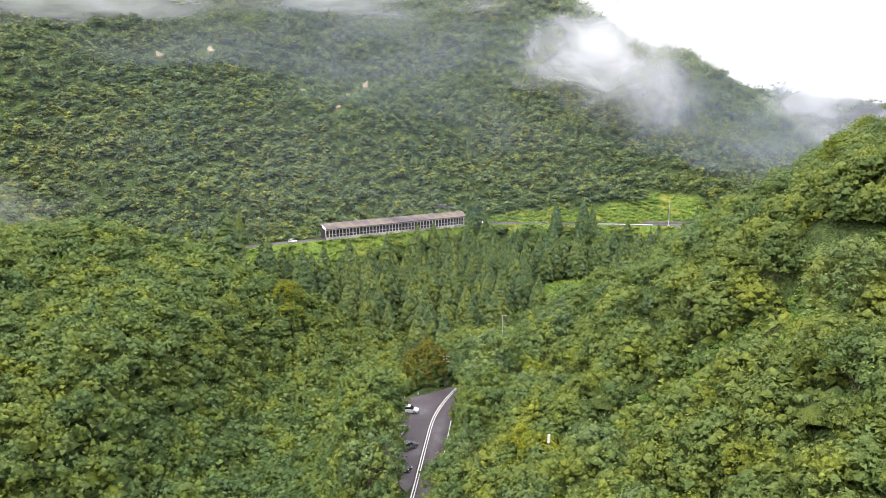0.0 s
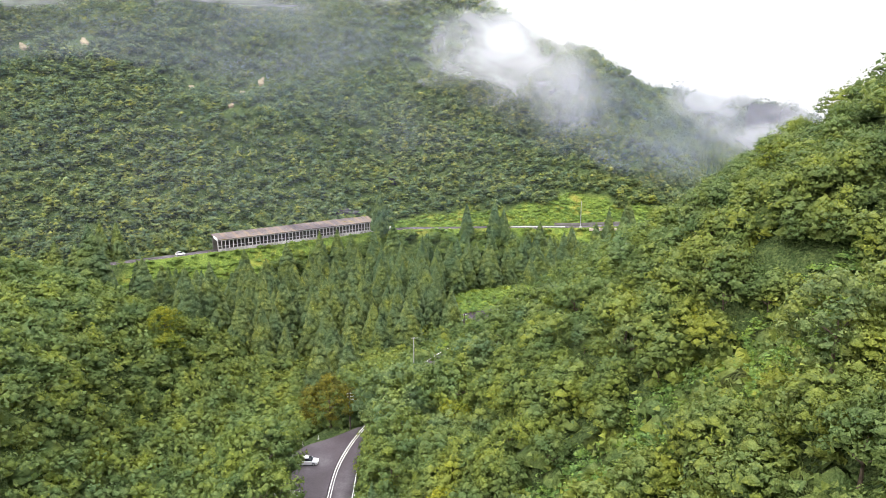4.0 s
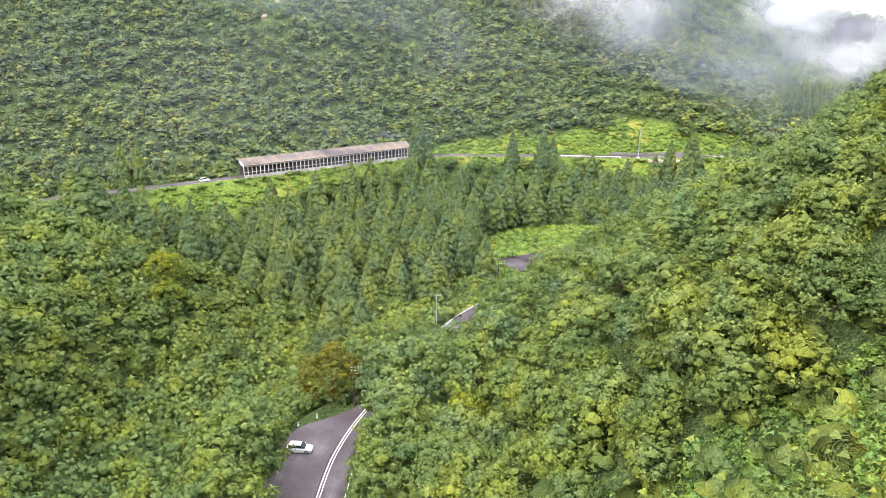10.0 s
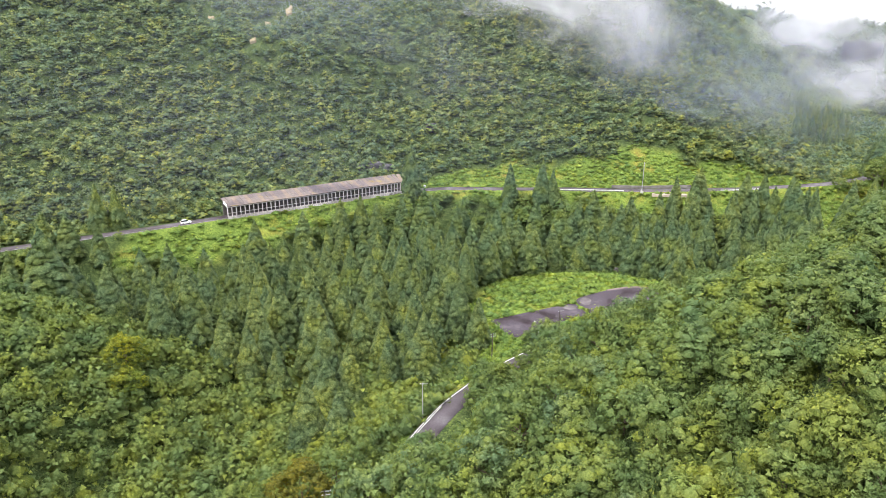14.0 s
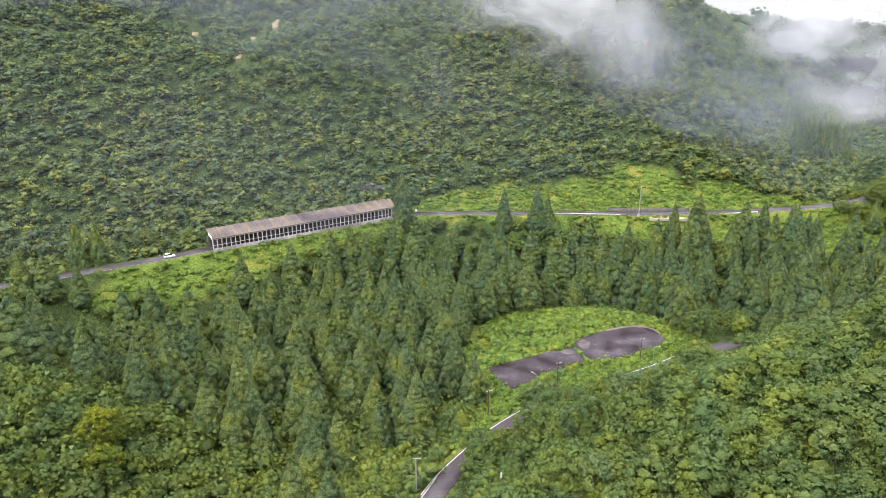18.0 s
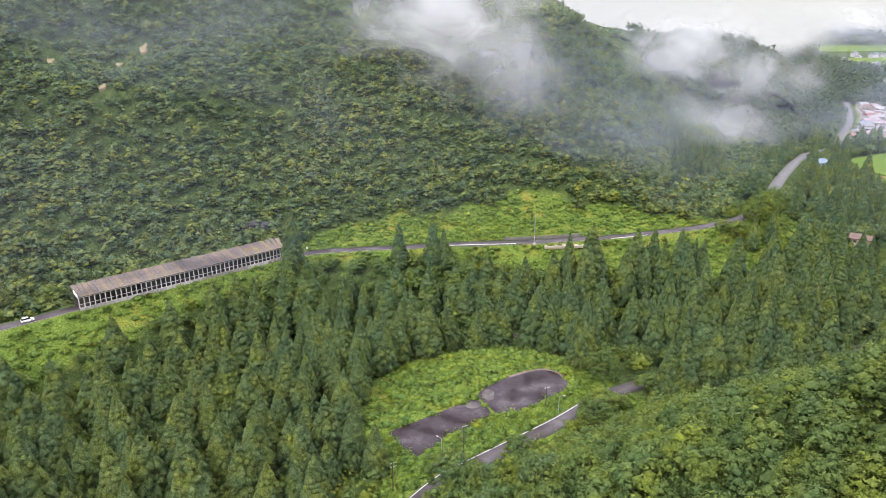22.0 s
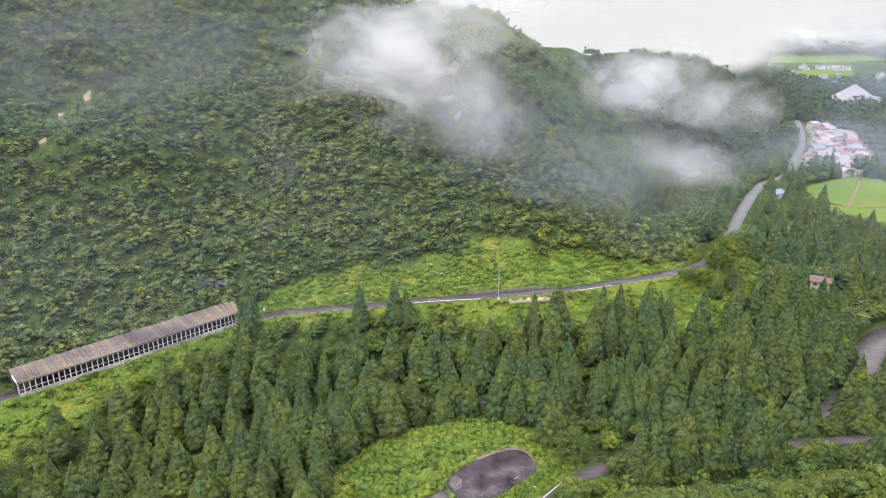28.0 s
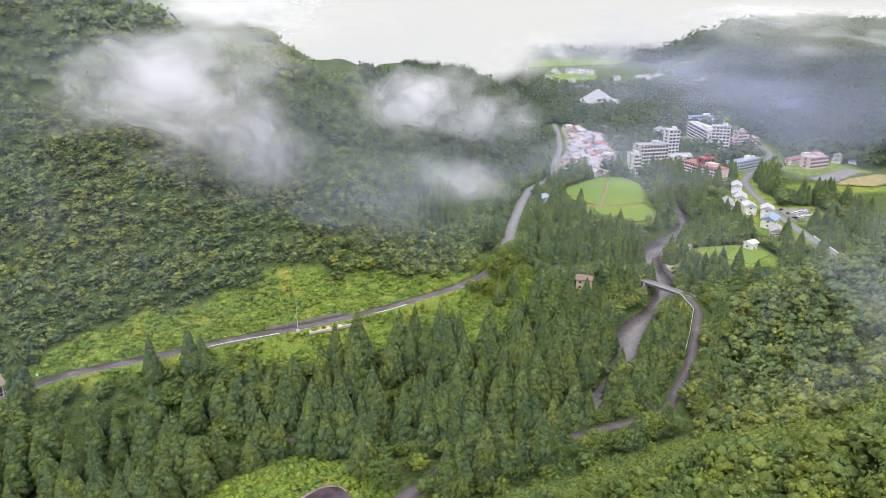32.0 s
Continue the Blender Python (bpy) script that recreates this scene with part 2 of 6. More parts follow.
def ground(x, y):
    x, y = np.asarray(x, float), np.asarray(y, float)
    dn, zn, sn = along(NEAR_ROAD, x, y)
    df, zf, sf = along(FAR_ROAD, x, y)
    dr, zr, _ = along(RIVER, x, y)
    # valley floor between the roads, cut by the river
    wn_, wf_ = 1 / (dn + 8) ** 2, 1 / (df + 8) ** 2
    floor = (zn * wn_ + zf * wf_ - 3.5 * 0.0022) / (wn_ + wf_ + 0.0022)
    plain_z = 3.0
    floor = floor + (plain_z - floor) * ease(25, 110, np.minimum(dn, df)) * ease(520, 600, y)
    cut = ease(np.where(y > 600, 6.0, 9.0), 34 - 20 * ease(550, 620, y), dr)
    floor = zr + (floor - zr) * cut
    # ravine and low hill on the side of the near road away from the slope
    left = np.where(sn < 0, dn, 0.0)
    prof = np.interp(left, [0, 8, 20, 32, 44, 56, 72, 95, 125, 170, 260], [0, -1, -6, -12, -13, -7, 11, 22, 33, 42, 45])
    keep = 1 - ease(178, 250, y + 0.12 * (x + 120))
    hill = np.where(sn < 0, 4.5 + prof + waves(x, y, 60, 3) * 2.0 * ease(20, 60, left), -99)
    back = ease(14, 75, dr)
    hill = zr + (hill - zr) * back
    z = np.where((sn < 0) & (y < 330), floor + (hill - floor) * keep, floor)
    # hill on the other side
    drt, _, srt = along(RIGHT_FOOT, x, y)
    up = np.where(srt > 0, drt, 0.0)
    gully = np.exp(-(((y - 113) - 0.33 * (x + 5)) / 9) ** 2) * ease(15, 40, up) * (1 - ease(80, 110, up)) * 4
    crest = 132 - 0.05 * np.clip(y - 200, 0, 400) + waves(x, y, 240, 5) * 8
    rise = softmin(0.84 * up, crest, 40) + waves(x, y, 45, 7) * 2.0 * ease(10, 50, up) - gully
    rise = rise + 4.5 * np.exp(-((y - 168) / 36) ** 2) * ease(8, 34, up) * (1 - ease(75, 115, up))
    rise = rise * (1 - 0.45 * ease(190, 420, x))
    z = np.where(srt > 0, z + np.maximum(rise, 0) * (up > 0), z)
    # the mountain beyond the far road
    dm, _, sm = along(MOUNT_FOOT, x, y)
    um = np.where(sm < 0, dm, 0.0)
    top = np.interp(x, [-500, -250, -160, -110, -60, -10, 40, 100, 160, 300, 600, 1500], [330, 255, 195, 150, 122, 100, 84, 70, 64, 66, 80, 90])
    apron = np.interp(um, [0, 6, 30, 60, 100, 1000], [0, 2.2, 13, 34, 64, 64 + 0.74 * 900])
    rib = waves(x, y, 120, 11) * 7 * ease(40, 110, um) + waves(x, y, 42, 13) * 2 * ease(20, 60, um)
    behind = 1 - 0.85 * ease(260, 460, um) * ease(-330, -200, x)
    z = np.where(sm < 0, z + np.maximum(softmin(apron, top, 45) + rib, 0) * behind * (um > 0), z)
    # the far side of the valley
    dv, _, sv = along(VALLEY_FOOT, x, y)
    uv = np.where(sv > 0, dv, 0.0)
    z = np.where((sv > 0) & (y > 300), z + softmin(0.48 * uv, np.interp(y, [700, 1100, 1700, 3000], [185, 150, 100, 90]) + waves(x, y, 400, 17) * 12, 50) * (uv > 0) + waves(x, y, 90, 19) * 3 * ease(30, 90, uv), z)
    # level beds for the roads and the paved ground
    z = zn + (z - zn) * ease(4.0, 9.0, dn)
    z = zf - 0.0 + (z - zf) * ease(4.5, 10.0, df)
    lay = ease(1.0, 0.0, np.maximum(np.hypot((x + 65) / 8.5, (y - 143) / 22), 0) - 0.6) 
    z = z + (4.9 - z) * lay
    lot = ease(1.35, 0.95, np.maximum(np.abs(((x + 32.5) * 0.79 + (y - 287) * 0.61)) / 36, np.abs((-(x + 32.5) * 0.61 + (y - 287) * 0.79)) / 13))
    z = z + (1.0 - z) * lot
    pad = ease(1.2, 1.0, np.maximum(np.abs(x - 252) / 46, np.abs(y - 655) / 78)) * ease(8, 20, dr)
    z = z + (2.0 - z) * pad
    cab = ease(1.7, 1.0, np.maximum(np.abs(x - 267) / 20, np.abs(y - 495) / 20))
    z = z + (2.6 - z) * cab
    dh, zh, _ = along(HIGHWAY, x, y)
    z = zh + (z - zh) * ease(5.0, 12.0, dh)
    return z


def gz(x, y):
    return float(ground(np.array([x]), np.array([y]))[0])


def mesh_ob(name, verts, faces, mat=None, parent=None, label="", smooth=False):
    me = bpy.data.meshes.new(name)
    me.from_pydata(verts, [], faces)
    if mat:
        me.materials.append(mat)
    if smooth:
        me.polygons.foreach_set("use_smooth", [True] * len(me.polygons))
    ob = new(name, me)
    if parent:
        ob.parent = parent
    if label:
        tagged(ob, label)
    return ob


def fast_mesh(name, co, quads, mat, smooth=False, facing=None):
    """A mesh from arrays: co (n, 3), quads (m, 3 or 4), and the way the surface faces at each corner."""
    me = bpy.data.meshes.new(name)
    me.vertices.add(len(co))
    me.vertices.foreach_set("co", np.ascontiguousarray(co, dtype=np.float32).ravel())
    k = quads.shape[1]
    me.loops.add(quads.size)
    me.loops.foreach_set("vertex_index", quads.ravel().astype(np.int32))
    me.polygons.add(len(quads))
    me.polygons.foreach_set("loop_start", np.arange(0, quads.size, k, dtype=np.int32))
    me.polygons.foreach_set("loop_total", np.full(len(quads), k, dtype=np.int32))
    if smooth:
        me.polygons.foreach_set("use_smooth", np.ones(len(quads), dtype=bool))
    if facing is not None:
        at_ = me.attributes.new("custom_normal", "FLOAT_VECTOR", "POINT")
        at_.data.foreach_set("vector", np.ascontiguousarray(facing, dtype=np.float32).ravel())
    me.update(calc_edges=True)
    if mat:
        me.materials.append(mat)
    return me


CLEARINGS = [(262, 495, 22, 20), (337, 757, 22, 14), (391, 806, 14, 14), (364, 700, 14, 26), (430, 733, 26, 14), (476, 890, 26, 44), (494, 838, 26, 16), (555, 1014, 30, 20), (508, 735, 40, 34),
             (345, 600, 22, 32), (375, 577, 22, 17), (328, 545, 16, 22), (499, 1243, 44, 30), (455, 925, 22, 22), (432, 636, 26, 22), (480, 640, 26, 16), (366, 636, 14, 20), (382, 780, 14, 10)]
LOT_WEST = [(-59.2, 270.4), (-49.4, 259.8), (-42.6, 268.6), (-30.4, 284.6), (-31.0, 286.6), (-36.0, 293.2)]
LOT_EAST = [(-35.7, 294.7), (-35.2, 297), (-33.6, 299.9), (-26.1, 308.6), (-17.5, 315.2), (-10.9, 314.7), (-6.8, 308), (-8.3, 302.2), (-22.5, 286.6), (-27, 285.2), (-29.6, 286.2)]
PADDY_EDGE = np.array([(206, 600), (208, 680), (277, 731), (292, 722), (295, 693), (269, 634), (264, 612), (252, 582), (226, 579)], float)
TOWN_Y, TOWN_LO, TOWN_HI = [738, 777, 802, 860, 954, 1030], [236, 248, 260, 290, 328, 350], [276, 306, 322, 348, 376, 372]


def inside(edge, x, y):
    """Whether points lie within a closed outline."""
    m = np.zeros(np.shape(x), bool)
    for a, c in zip(edge, np.roll(edge, -1, axis=0)):
        hit = (a[1] > y) != (c[1] > y)
        m ^= hit & (x < (c[0] - a[0]) * (y - a[1]) / (c[1] - a[1] + 1e-9) + a[0])
    return m


def town(x, y, gap=0.0):
    return (y > TOWN_Y[0] - gap) & (y < TOWN_Y[-1]) & (x > np.interp(y, TOWN_Y, TOWN_LO) - gap) & (x < np.interp(y, TOWN_Y, TOWN_HI) + gap)


def cleared(x, y, gap=0.0):
    m = (along(HIGHWAY, x, y)[0] < 7 + gap) | town(x, y, gap) | inside(PADDY_EDGE, x, y)
    for dx, dy in ((4, 0), (-4, 0), (0, 4), (0, -4)):
        m = m | inside(PADDY_EDGE, x + dx, y + dy)
    for cx_, cy_, w, h in CLEARINGS:
        m = m | ((np.abs(x - cx_) < w + gap) & (np.abs(y - cy_) < h + gap))
    return m


# ground cover: how much open meadow there is
def meadow(x, y):
    df, _, sf = along(FAR_ROAD, x, y)
    dn, _, sn = along(NEAR_ROAD, x, y)
    dr, _, _ = along(RIVER, x, y)
    dm, _, sm = along(MOUNT_FOOT, x, y)
    wob = waves(x, y, 30, 23) * 5
    east = np.interp(x, [-140, -123, -93, -77, -55, -20, 10, 35, 62, 80, 96], [14, 24, 31, 34, 42, 43, 37, 29, 16, 9, 3])
    slope = (sm < 0) & (dm < east + wob * 0.8) & (x > -140) & (x < 98) & (y < 520)
    strip = (sf > 0) & (df < np.interp(x, [-230, -190, -120, -60, -20, 30, 80, 110], [12, 20, 9, 7, 22, 34, 38, 26]) + wob * 0.5) & (x > -214) & (x < 120) & (y < 540)
    u, v = (x + 32.5) * 0.79 + (y - 287) * 0.61, -(x + 32.5) * 0.61 + (y - 287) * 0.79
    lotside = (np.abs(u) < 44) & (v > -26) & (v < 44 + wob * 0.5) & (u > -40 + np.clip(v - 12, 0, 60) * 0.9)
    verge = (dn < 5 + 13 * ease(200, 245, y)) & (sn < 0) & (y > 178) & (y < 300)
    open_ = (y > 470) & (sm > 0) & (dr > 14) & cleared(x, y, 3.0)
    return (slope | strip | lotside | verge | open_) & (dr > 12)


xs = np.unique(np.concatenate([np.linspace(-4600, -460, 40), np.arange(-460, 400, 4.6), np.arange(400, 760, 9.0), np.linspace(760, 4600, 44)]))
ys = np.unique(np.concatenate([np.linspace(-1400, -90, 22), np.arange(-90, 620, 4.6), np.arange(620, 1300, 10.0), np.linspace(1300, 4900, 60)]))
X, Y = np.meshgrid(xs, ys)
Z = ground(X.ravel(), Y.ravel())
co = np.stack([X.ravel(), Y.ravel(), Z], 1)
nx, ny = len(xs), len(ys)
i0 = (np.arange(ny - 1)[:, None] * nx + np.arange(nx - 1)[None]).ravel()
quads = np.stack([i0, i0 + 1, i0 + nx + 1, i0 + nx], 1)

GROUND, nt, b = node_mat("undergrowth", 0.95, 0, 0.1)
at = nt.nodes.new("ShaderNodeAttribute")
at.attribute_name = "meadow"
gv = nt.nodes.new("ShaderNodeTexVoronoi")
gv.inputs["Scale"].default_value = 2.6
gg = nt.nodes.new("ShaderNodeNewGeometry")
nt.links.new(gg.outputs["Position"], gv.inputs["Vector"])
gs = nt.nodes.new("ShaderNodeSeparateColor")
nt.links.new(gv.outputs["Color"], gs.inputs[0])
cells = ramp(nt, gs.outputs[0], [(0.0, (0.4, 0.5, 0.4)), (0.5, (0.9, 0.9, 0.9)), (1.0, (1.5, 1.4, 1.3))])
forest = ramp(nt, world_noise(nt, 0.35, 6), [(0.3, (0.05, 0.078, 0.028)), (0.55, (0.085, 0.12, 0.042)), (0.8, (0.13, 0.165, 0.058))])
grass = ramp(nt, world_noise(nt, 0.1, 6), [(0.28, (0.11, 0.17, 0.036)), (0.5, (0.17, 0.24, 0.05)), (0.64, (0.24, 0.26, 0.055)), (0.76, (0.32, 0.25, 0.065))])
tufts = world_noise(nt, 1.3, 5)
gcol = mixed(nt, mixed(nt, forest, grass, at.outputs["Fac"]), cells, 0.8, "MULTIPLY")
nt.links.new(gcol, b.inputs["Base Color"])
hsum = nt.nodes.new("ShaderNodeMath")
hsum.operation = "SUBTRACT"
nt.links.new(tufts, hsum.inputs[0])
nt.links.new(gv.outputs["Distance"], hsum.inputs[1])
bump(nt, b, hsum.outputs[0], 1.0, 0.6)
me = fast_mesh("ground", co, quads, GROUND, True)
a_ = me.attributes.new("meadow", "FLOAT", "POINT")
a_.data.foreach_set("value", meadow(X.ravel(), Y.ravel()).astype(np.float32))
tagged(new("ground", me), "wooded valley ground with green undergrowth and open meadow", "ground", kind="structure")


def ribbon(line, lo, hi, lift, step=3.0, start=0.0, end=None):
    """A strip along a line between two sideways offsets (positive: right), at the line's own height."""
    seg = np.hypot(*np.diff(line[:, :2], axis=0).T)
    s = np.concatenate([[0], np.cumsum(seg)])
    end = s[-1] if end is None else end
    t = np.arange(start, end + 0.01, step)
    fine = np.stack([np.interp(t, s, line[:, k]) for k in range(3)], 1)
    k = np.array([1, 2, 3, 2, 1], float)
    k /= k.sum()
    if len(fine) > 8:
        for c in range(3):
            pad_ = np.concatenate([2 * fine[0, c] - fine[1:3, c][::-1], fine[:, c], 2 * fine[-1, c] - fine[-3:-1, c][::-1]])
            fine[:, c] = np.convolve(pad_, k, "valid")
    d = np.gradient(fine[:, :2], axis=0)
    d /= np.linalg.norm(d, axis=1)[:, None]
    n = np.stack([d[:, 1], -d[:, 0]], 1)
    lo, hi = np.broadcast_to(lo, len(t)), np.broadcast_to(hi, len(t))
    a, c = fine.copy(), fine.copy()
    a[:, :2] += n * lo[:, None]
    c[:, :2] += n * hi[:, None]
    a[:, 2] += lift
    c[:, 2] += lift
    return a, c


def strip_ob(name, line, lo, hi, lift, mat, thick=0.3, parent=None, **kw):
    a, c = ribbon(line, lo, hi, lift, **kw)
    n = len(a)
    low = np.array([0, 0, thick])
    v = np.concatenate([a, c, a - low, c - low])
    i = np.arange(n - 1)
    f = np.concatenate([np.stack([i, i + n, i + n + 1, i + 1], 1), np.stack([i, i + 1, i + 2 * n + 1, i + 2 * n], 1), np.stack([i + n, i + 3 * n, i + 3 * n + 1, i + n + 1], 1),
                        np.array([[0, 2 * n, 3 * n, n], [n - 1, 2 * n - 1, 4 * n - 1, 3 * n - 1]])])
    ob = new(name, fast_mesh(name, v, f, mat))
    if parent:
        ob.parent = parent
    return ob


ASPHALT, nt, b = node_mat("wet_asphalt", 0.6, 0, 0.25)
big, fine_ = world_noise(nt, 0.16, 5), world_noise(nt, 3.0, 5)
nt.links.new(mixed(nt, ramp(nt, big, [(0.3, (0.05, 0.036, 0.042)), (0.52, (0.085, 0.07, 0.08)), (0.7, (0.14, 0.125, 0.135))]), ramp(nt, fine_, [(0.3, (0.75,) * 3), (0.7, (1.1,) * 3)]), 1.0, "MULTIPLY"), b.inputs["Base Color"])
nt.links.new(ramp(nt, big, [(0.35, (0.45,) * 3), (0.6, (0.75,) * 3)]), b.inputs["Roughness"])
bump(nt, b, fine_, 0.2, 0.03)
PALE_ROAD = plain("pale_asphalt", (0.16, 0.155, 0.165), 0.85, 0, 0.2, 0.3, 3)
PAINT = plain("road_paint", (0.75, 0.75, 0.73), 0.6, 0, 0.15, 1.0, 9)
CONCRETE = plain("concrete", (0.42, 0.41, 0.39), 0.85, 0, 0.3, 0.6, 7)
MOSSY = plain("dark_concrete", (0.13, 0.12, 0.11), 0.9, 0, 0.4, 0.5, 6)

tagged(strip_ob("road_riverside", NEAR_ROAD[15:], -2.1, 2.1, 0.12, ASPHALT), "narrow grey asphalt road beside the river", "road", kind="structure")
tagged(strip_ob("road_near", NEAR_ROAD[:16], -2.8, 2.6, 0.12, ASPHALT), "wet dark grey asphalt road along the hill foot", "road", kind="structure")
tagged(strip_ob("trim_edge_line", NEAR_ROAD, -2.5, -2.28, 0.135, PAINT, 0.05, end=280), "white painted edge line on asphalt", "road marking", kind="structure")
tagged(strip_ob("trim_edge_line_inner", NEAR_ROAD, -1.98, -1.8, 0.135, PAINT, 0.05, end=175), "white painted line on asphalt", "road marking", kind="structure")
tagged(strip_ob("trim_edge_line_b", NEAR_ROAD, 2.2, 2.4, 0.135, PAINT, 0.05, end=108), "white painted edge line on asphalt", "road marking", kind="structure")
FAR1, FAR2 = FAR_ROAD[:14], FAR_ROAD[13:]
tagged(strip_ob("road_far", FAR1, -2.8, 2.8, 0.12, ASPHALT), "grey asphalt road along the mountain foot", "road", kind="structure")
tagged(strip_ob("road_far_village", FAR2, -3.4, 3.4, 0.14, PALE_ROAD), "pale grey road into the village", "road", kind="structure")
WORN_PAINT = plain("worn_road_paint", (0.34, 0.33, 0.33), 0.8, 0, 0.3, 0.8, 6)
tagged(strip_ob("trim_far_line", FAR1, 2.5, 2.68, 0.15, WORN_PAINT, 0.05), "white painted edge line on asphalt", "road marking", kind="structure")

WATER, nt, b = node_mat("river_water", 0.25, 0, 0.3)
wv = world_noise(nt, 0.5, 6)
nt.links.new(ramp(nt, world_noise(nt, 0.06, 4), [(0.35, (0.06, 0.048, 0.05)), (0.6, (0.11, 0.1, 0.105)), (0.75, (0.19, 0.185, 0.195))]), b.inputs["Base Color"])
nt.links.new(ramp(nt, wv, [(0.4, (0.28,) * 3), (0.7, (0.6,) * 3)]), b.inputs["Roughness"])
bump(nt, b, wv, 0.5, 0.3)
seg_r = np.hypot(*np.diff(RIVER[:, :2], axis=0).T)
S_RIV = np.concatenate([[0], np.cumsum(seg_r)])
half = river_half(np.interp(np.arange(0, S_RIV[-1] + 0.01, 3.0), S_RIV, RIVER[:, 0]))
tagged(strip_ob("water", RIVER, -half, half, 0.35, WATER, 1.2), "shallow grey-brown river running over stones", "river", kind="structure")

# ---- trees ----


def unit(v):
    return v / (np.linalg.norm(v, axis=-1, keepdims=True) + 1e-9)


def outward(co, no, tri):
    """Turns each triangle so that it faces the way its foliage faces."""
    p = co[tri]
    back = (np.cross(p[:, 1] - p[:, 0], p[:, 2] - p[:, 0]) * no[tri].sum(1)).sum(1) < 0
    tri[back] = tri[back][:, ::-1]
    return co, no, tri


def broad_crown(rng, r, h, lobes, leaves, size, seg=5, low=0.25):
    """A broadleaf crown: many small domes of foliage over a rounded body, with leaf sprays standing out of them.
    Returns corners, the way the foliage faces at each, and triangles."""
    cos_, nos, tris, base = [], [], [], 0
    k = np.arange(lobes) + 0.5
    w = 1 - (1 + low) * k / lobes
    a = 2.39996 * k + rng.uniform(0, 6.28)
    q = np.sqrt(1 - w * w)
    dirs = unit(np.stack([q * np.cos(a), q * np.sin(a), w], 1) + rng.normal(size=(lobes, 3)) * 0.12)
    i = np.arange(seg)
    cap = np.stack([i, (i + 1) % seg, np.full(seg, seg)], 1)
    per = leaves // lobes
    sway = 1 + 0.16 * np.sin(3 * a + rng.uniform(0, 6)) + rng.uniform(-0.1, 0.1, lobes)
    for m in range(lobes):
        d = dirs[m]
        lr = r * math.sqrt(3.1 / lobes) * rng.uniform(0.6, 1.25)
        c = np.array([d[0] * (r - lr * 0.7) * sway[m], d[1] * (r - lr * 0.7) * sway[m], h * 0.52 + d[2] * (h * 0.44 - lr * 0.6) * sway[m]])
        t = 6.283 * i / seg + rng.uniform(0, 6)
        v = np.concatenate([np.stack([np.cos(t), np.sin(t), np.full(seg, -0.2)], 1), [[0.0, 0.0, 0.72]]])
        nos.append(unit(v * 0.8 + d * 0.4 + rng.normal(size=(len(v), 3)) * 0.2))
        cos_.append(c + v * lr * rng.uniform(0.58, 0.84, (len(v), 1)) * np.array([1, 1, 0.9]))
        tris.append(cap + base)
        base += len(v)
        if per:
            v = rng.normal(size=(per, 3))
            v[:, 2] = np.abs(v[:, 2]) - 0.25
            v = unit(v)
            p = c + v * lr * (0.8 + 0.6 * rng.rand(per, 1) ** 1.6) * np.array([1, 1, 0.9])
            n = unit(v * 0.8 + rng.normal(size=(per, 3)) * 0.34 + d * 0.35)
            e = unit(np.cross(n, rng.normal(size=(per, 3))))
            f = np.cross(n, e)
            s = size * rng.uniform(0.6, 1.4, (per, 1))
            cos_.append(np.stack([p + e * s, p - e * s * 0.55 + f * s * 0.75, p - e * s * 0.55 - f * s * 0.75], 1).reshape(-1, 3))
            nos.append(np.repeat(unit(n + v * 0.45), 3, axis=0))
            tris.append(np.arange(per * 3).reshape(-1, 3) + base)
            base += per * 3
    return outward(np.concatenate(cos_), np.concatenate(nos), np.concatenate(tris))


